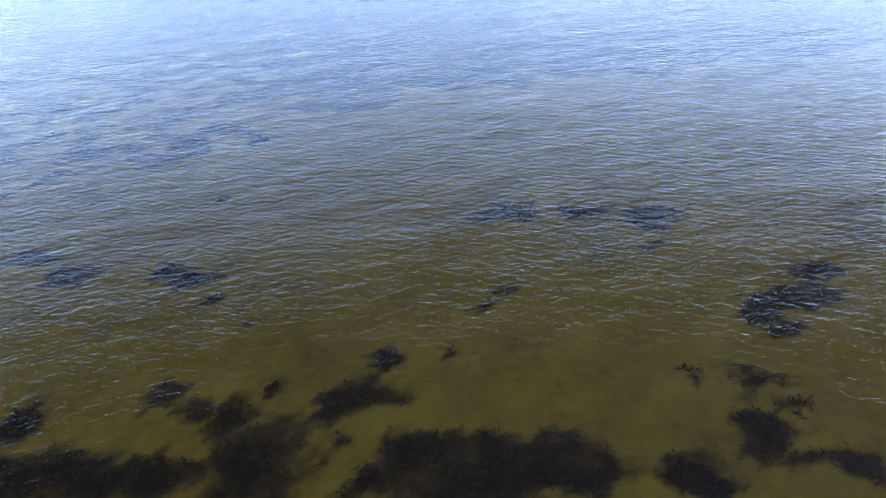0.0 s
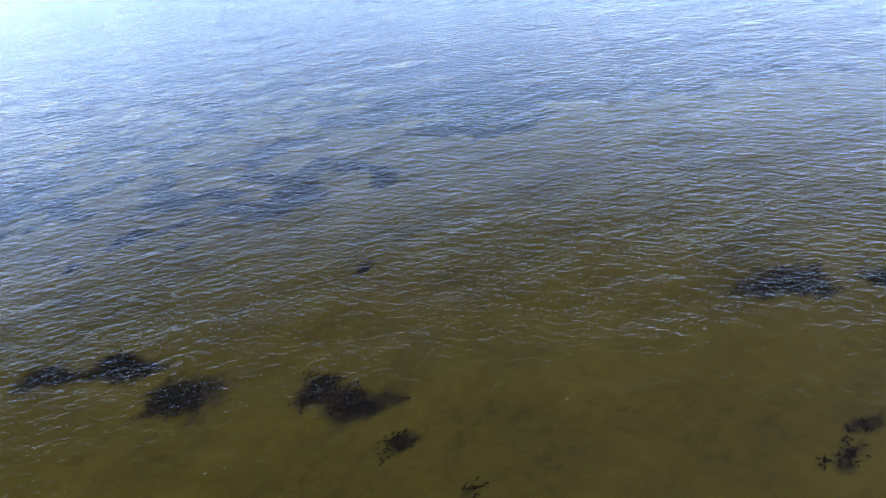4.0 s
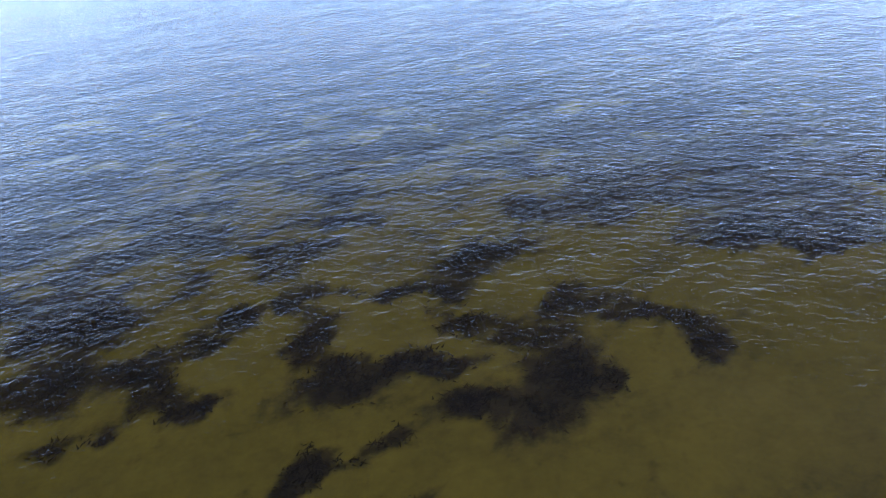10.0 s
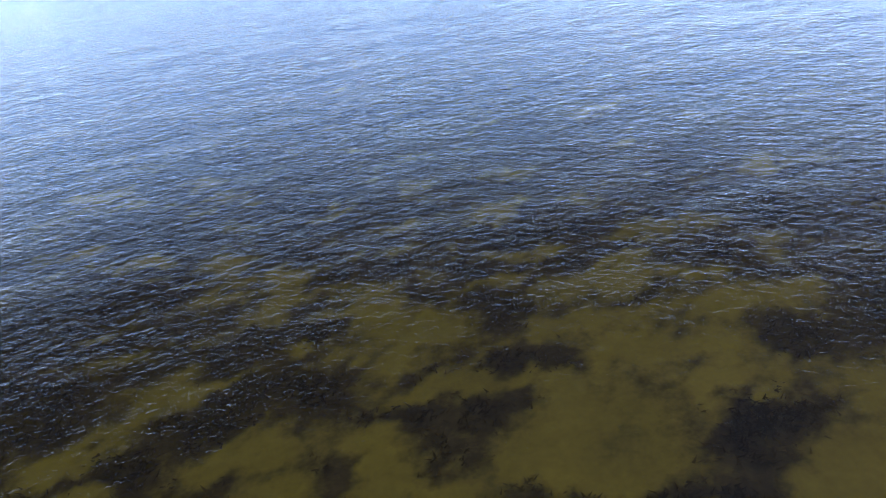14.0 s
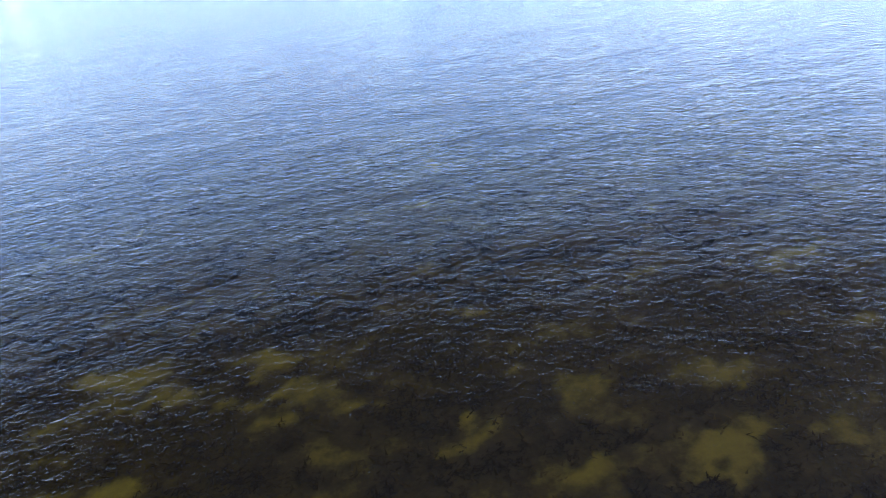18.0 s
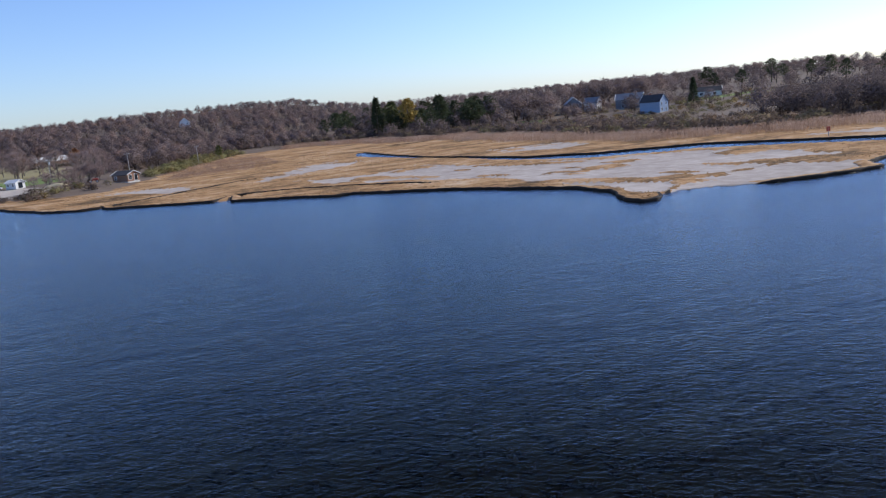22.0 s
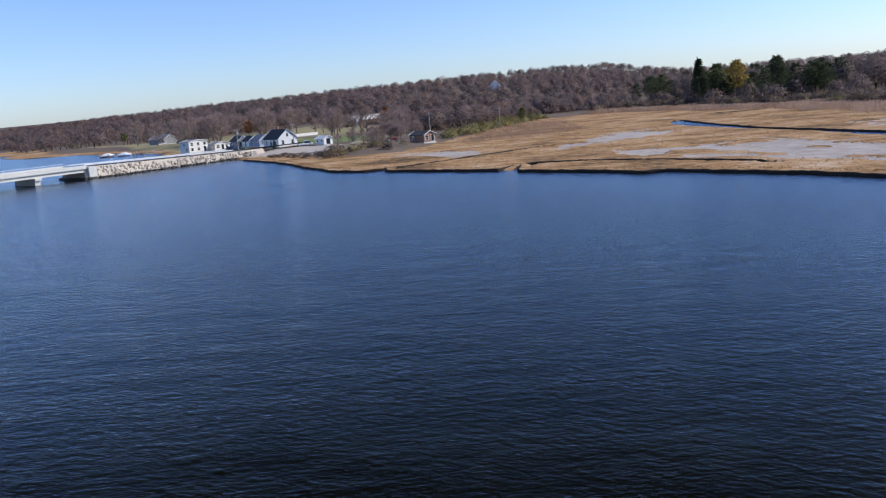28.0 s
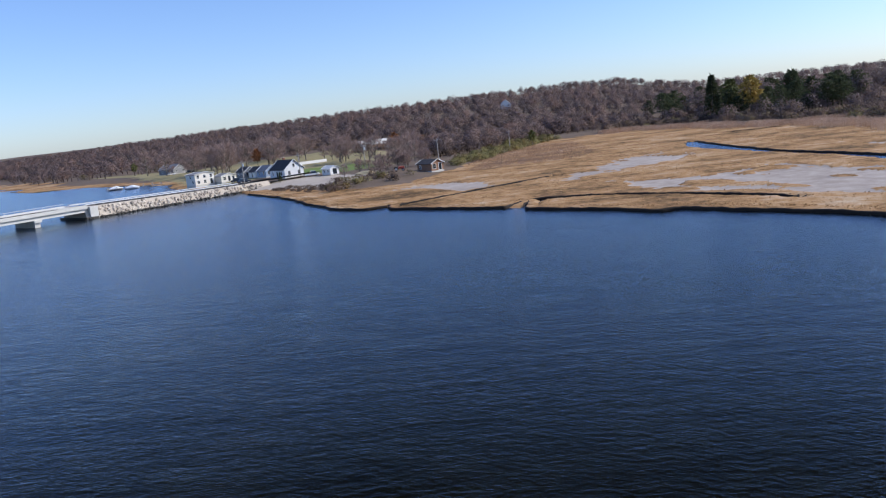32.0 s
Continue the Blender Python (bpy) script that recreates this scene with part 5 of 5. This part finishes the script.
# the riprap: upper stones one by one, the wet foot as one strip
ROCKS = [rock(i) for i in range(7)]
for me in ROCKS:
    me.materials.append(STONE)
rs = random.Random(4)
for k in range(286):
    a = rs.uniform(-10, CW_LEN - 2.5)
    t = cw_top(a)
    u = rs.random()
    o = new("stone", ROCKS[k % 7])
    o.parent = causeway
    sz = rs.uniform(0.7, 1.35)
    o.matrix_basis = Matrix.LocRotScale(cw(a, 0.35 + 1.35 * u, 0.35 + (t - 0.55) * u), Euler((rs.uniform(0, 6), rs.uniform(0, 6), rs.uniform(0, 6))), (sz, sz * rs.uniform(0.7, 1), sz * rs.uniform(0.6, 0.9)))
wet = [(np.array([v.co for v in me.vertices]), np.array([list(p.vertices) for p in me.polygons])) for me in ROCKS]
spots = []
for k in range(420):
    p = cw(rs.uniform(-10, CW_LEN + 1), rs.uniform(-0.5, 0.6), rs.uniform(-0.35, 0.3))
    spots.append((*p, rs.uniform(0.6, 1.1), rs.random()))
wv, wfaces, wt, _ = sow(wet, spots, np.random.default_rng(8), 0.0)
stones_foot = tagged(new("wet_stones", mesh_of("wet_stones", wv, wfaces, [WET_STONE], None, wt)), "dark weed-covered stones at the tide line", kind="stuff")
stones_foot.parent = causeway

# ---- poles, boats, vehicles ----


def utility_pole(x, y, h, label, lamp_arm=False, z=None):
    p = place("utility_pole", x, y, height(x, y) if z is None else z, 25, label, "utility pole", "utility poles")
    part("mast", rod((0, 0, -0.5), (0, 0, h), 0.17, 0.11, 8), POLE_WOOD, p)
    arm = part("crossarm", boxed((-1.1, -0.06, h - 0.75), (1.1, 0.06, h - 0.6), 0.01), POLE_WOOD, p)
    for u in (-0.95, -0.45, 0.45, 0.95):
        part("insulator", rod((u, 0, h - 0.6), (u, 0, h - 0.42), 0.05, 0.03, 6), TRIM, arm)
    if lamp_arm:
        part("transformer", rod((0.32, 0, h - 2.1), (0.32, 0, h - 1.1), 0.25, 0.25, 10), GALVANISED, p)


utility_pole(-174, 343, 8.3, "weathered wooden utility pole beside the two-storey house", True)
utility_pole(-156.5, 351, 8.2, "weathered wooden utility pole beside the gabled house")
utility_pole(-140, 372, 8.5, "weathered wooden utility pole on the lawn edge", True)
utility_pole(-94, 420, 8.0, "lone weathered pole at the back of the marsh")
utility_pole(-112, 372, 8.0, "weathered wooden utility pole in the scrub")


def covered_boat(x, y, turn, n):
    b = place("covered_boat", x, y, 0.12, turn, "moored boat wrapped in a white winter cover", "boat", "covered boats at the dock")
    bm = bmesh.new()
    prof = [(-3.6, 1.15, 0.0), (-1.5, 1.25, 0.0), (1.2, 1.15, 0.0), (2.8, 0.7, 0.1), (3.8, 0.05, 0.3)]
    rings = [[bm.verts.new(p) for p in ((x0, -w, 0.75 + u), (x0, -w * 0.75, 0.05 + u), (x0, 0, -0.35 + u), (x0, w * 0.75, 0.05 + u), (x0, w, 0.75 + u))] for x0, w, u in prof]
    for p, q in zip(rings, rings[1:]):
        for i in range(4):
            bm.faces.new((p[i], p[i + 1], q[i + 1], q[i]))
    bm.faces.new(rings[0])
    part("hull", bm, BOAT_HULL, b)
    bm = bmesh.new()
    tops = [(-3.65, 1.2, 1.0), (-1.5, 1.3, 1.9), (0.6, 1.25, 2.2), (2.2, 0.95, 1.5), (3.85, 0.08, 1.1)]
    rings = [[bm.verts.new(p) for p in ((x0, -w, 0.7), (x0, -w * 0.8, 0.7 + 0.5 * (h - 0.7)), (x0, 0, h), (x0, w * 0.8, 0.7 + 0.5 * (h - 0.7)), (x0, w, 0.7))] for x0, w, h in tops]
    for p, q in zip(rings, rings[1:]):
        for i in range(4):
            bm.faces.new((p[i], q[i], q[i + 1], p[i + 1]))
    bm.faces.new(rings[0][::-1])
    part("cover", bm, BOAT_WRAP, b, "taut white cover")
    b.scale = (0.78, 0.78, 0.78)


covered_boat(-270.5, 402, 30, 0)
covered_boat(-260, 399.5, 24, 1)
dock = place("dock", -262, 404, 0.6, 26, "long grey wooden dock behind the boats", "dock")
for k in range(24):
    part("plank", boxed((-12 + k, -0.9, 0), (-11.06 + k, 0.9, 0.06), 0.008), DOCK_WOOD, dock)
for k in range(7):
    for sd in (-0.85, 0.85):
        part("pile", rod((-11.5 + k * 3.8, sd, -1.6), (-11.5 + k * 3.8, sd, 0.9), 0.13, 0.12, 7), POLE_WOOD, dock)
for sd in (-0.8, 0.8):
    part("stringer", boxed((-12, sd - 0.06, -0.2), (12, sd + 0.06, 0)), DOCK_WOOD, dock)


def wheel(parent, x, y, r=0.34):
    w = part("wheel", rod((x, y - 0.11, r), (x, y + 0.11, r), r, r, 12), TYRE, parent)
    part("rim", rod((x, y - 0.12, r), (x, y + 0.12, r), r * 0.6, r * 0.6, 10), GALVANISED, w)


def vehicle(name, label, x, y, turn, paint, cabin, length=4.6):
    v = place(name, x, y, height(x, y), turn, label, "car", "parked vehicles")
    L = length / 2
    part("body", boxed((-L, -0.9, 0.35), (L, 0.9, 0.95), 0.1), paint, v)
    c0, c1, top = cabin
    bm = bmesh.new()
    lo = [bm.verts.new(p) for p in ((c0 - 0.3, -0.85, 0.93), (c1 + 0.5, -0.85, 0.93), (c1 + 0.5, 0.85, 0.93), (c0 - 0.3, 0.85, 0.93))]
    hi = [bm.verts.new(p) for p in ((c0, -0.7, top), (c1, -0.7, top), (c1, 0.7, top), (c0, 0.7, top))]
    bm.faces.new(hi)
    for i in range(4):
        j = (i + 1) % 4
        bm.faces.new((lo[i], lo[j], hi[j], hi[i]))
    part("windows", bm, PANE, v, "dark glass")
    part("roof", boxed((c0 - 0.02, -0.72, top - 0.02), (c1 + 0.02, 0.72, top + 0.06), 0.02), paint, v)
    for wx in (-L * 0.62, L * 0.62):
        for wy in (-0.82, 0.82):
            wheel(v, wx, wy)
    for sy in (-0.6, 0.6):
        part("headlight", boxed((L - 0.02, sy - 0.18, 0.62), (L + 0.02, sy + 0.18, 0.78), 0.01), TRIM, v)


vehicle("parked_car", "dark parked car beside the two-storey house", -184, 356, 30, CAR_DARK, (-1.4, 0.8, 1.5))
vehicle("parked_car", "dark parked car near the utility pole", -178, 350, 50, CAR_DARK, (-1.4, 0.8, 1.5))
vehicle("pickup_truck", "white pickup truck parked at the edge of the lawn", -151.5, 349, 35, CAR_WHITE, (-0.2, 1.3, 1.75), 5.4)
vehicle("parked_car", "white car parked in front of the field house", -292, 478, 60, CAR_WHITE, (-1.4, 0.8, 1.5))
vehicle("parked_car", "dark car parked in front of the field house", -284, 484, 40, CAR_DARK, (-1.4, 0.8, 1.5))

tractor = place("red_tractor", -115, 333, height(-115, 333), 20, "faded red tractor beside the marsh hut", "tractor")
part("bonnet", boxed((0.1, -0.4, 0.7), (1.9, 0.4, 1.4), 0.08), RED_PAINT, tractor)
part("seat", boxed((-0.9, -0.3, 1.0), (-0.4, 0.3, 1.2), 0.05), TYRE, tractor)
part("cab_frame", boxed((-1.1, -0.6, 0.6), (0.1, 0.6, 0.95), 0.05), RED_PAINT, tractor)
part("exhaust", rod((1.2, 0.2, 1.4), (1.2, 0.2, 2.2), 0.05, 0.04, 6), WET_STONE, tractor)
for wx, wy, wr in ((-0.7, -0.75, 0.7), (-0.7, 0.75, 0.7), (1.5, -0.6, 0.42), (1.5, 0.6, 0.42)):
    wheel(tractor, wx, wy, wr)
pile = place("tarped_pile", -126, 333, height(-126, 333), 15, "low pile under a tan tarpaulin by the scrub", "pile")
bm = bmesh.new()
bmesh.ops.create_icosphere(bm, subdivisions=3, radius=1.0)
for v in bm.verts:
    n = noise.noise(v.co * 1.7)
    v.co = Vector((v.co.x * 3.4 * (1 + 0.15 * n), v.co.y * 1.4 * (1 + 0.2 * n), max(v.co.z, -0.1) * 1.1 * (1 + 0.3 * n)))
part("tarpaulin", bm, TARP, pile)
fence = place("white_fence", -199, 444, height(-199, 444), 55, "long white board fence behind the lawn", "fence")
for k in range(12):
    part("fence_panel", boxed((-14 + k * 2.4, -0.03, 0.15), (-11.72 + k * 2.4, 0.03, 1.5), 0.01), WHITE, fence)
    part("post", boxed((-14.08 + k * 2.4, -0.06, -0.8), (-13.96 + k * 2.4, 0.06, 1.65), 0.01), TRIM, fence)

# ---- single trees ----


def tree_kind(name, label, seed, crown_mat, kind="bare", limbs=30, twigs=1500):
    wood, leaf = bare_tree(seed, limbs, twigs, 0.10, 0.40) if kind == "bare" else conifer(seed, 1100, kind)
    t = new(name)
    tagged(t, label, "tree", "single trees")
    for nm, (v, f), m in (("trunk", wood, BARK), ("crown", leaf, crown_mat)):
        ob = new(nm, mesh_of(nm, v, f, [m], None, np.full(len(v), 0.45 if m is not NEEDLES else 0.4)))
        ob.parent = t
    return t


def stand(t, x, y, size, turn):
    t.matrix_basis = pose(x, y, height(x, y) - 0.05, 0, 0, turn) @ Matrix.Diagonal((size, size, size, 1))
    return t


RUSSET = surface("russet_oak_leaves", (0.22, 0.09, 0.04), (0.36, 0.17, 0.08), 1.0, 0.9, 0, 0.0)
YELLOW = surface("yellow_autumn_leaves", (0.36, 0.24, 0.05), (0.52, 0.38, 0.10), 1.0, 0.9, 0, 0.0)
OLIVE = surface("olive_leaves", (0.10, 0.11, 0.03), (0.18, 0.18, 0.06), 1.0, 0.9, 0, 0.0)
bare_kinds = [tree_kind("bare_tree", "tall leafless grey tree on the lawn", 200 + i, TWIGS) for i in range(5)]
rt = random.Random(9)
TREE_AREAS = [([(-330, 500), (-270, 452), (-230, 420), (-215, 440), (-205, 500), (-260, 530)], 26, (12, 18)), ([(-205, 500), (-190, 440), (-150, 402), (-128, 372), (-120, 390), (-150, 460)], 22, (9, 14)),
              ([(-140, 352), (-122, 345), (-108, 342), (-112, 360), (-130, 366)], 14, (5, 8)), ([(-136, 330), (-124, 322), (-116, 330), (-120, 340), (-132, 342)], 7, (4, 6))]
first = set()
for poly, n, size in TREE_AREAS:
    xs, ys = scatter(poly, n, np.random.default_rng(n))
    open_spot = ~inside(CLEARINGS[1], xs, ys)
    for x, y in zip(xs[open_spot], ys[open_spot]):
        k = rt.randrange(5)
        t = bare_kinds[k] if k not in first else copy_thing(bare_kinds[k], Matrix())
        first.add(k)
        t.scale = (1, 1, 1)
        stand(t, float(x), float(y), rt.uniform(*size), rt.uniform(0, 360))
for x, y, sz, kind, mat, label in (
        (-227, 455, 10, "pine", RUSSET, "oak still holding russet leaves behind the houses"), (-150, 440, 11, "pine", RUSSET, "russet-leaved oak near the long barn"), (-155.5, 333, 3.4, "spruce", NEEDLES, "small dark conifer beside the gravel lot"),
        (-8, 500, 22, "spruce", NEEDLES, "tall dark spruce standing above the woods"), (8, 490, 20, "pine", YELLOW, "tree with bright yellow autumn leaves"), (0, 498, 19, "pine", OLIVE, "olive-leaved tree beside the yellow one"),
        (24, 480, 20, "pine", NEEDLES, "broad dark pine on the hill"), (140, 425, 13, "spruce", NEEDLES, "dark spruce beside the hill houses"), (-345, 520, 8, "pine", OLIVE, "olive-green cedar at the edge of the far field"),
        (-86, 430, 7, "pine", OLIVE, "olive-green tree at the back of the marsh")):
    stand(tree_kind("leafy_tree" if mat is not NEEDLES else "conifer", label, int(abs(x * 7)), mat, kind), x, y, sz, rt.uniform(0, 360))

marker = place("marsh_stake", 66, 217, 0.2, 10, "weathered stake with a rust-red top on the creek bank", "stake")
part("post", rod((0, 0, -0.8), (0.1, 0, 2.0), 0.10, 0.08, 7), POLE_WOOD, marker)
part("board", boxed((-0.45, -0.06, 1.3), (0.55, 0.06, 2.3), 0.03), RED_PAINT, marker, "rust-red board")
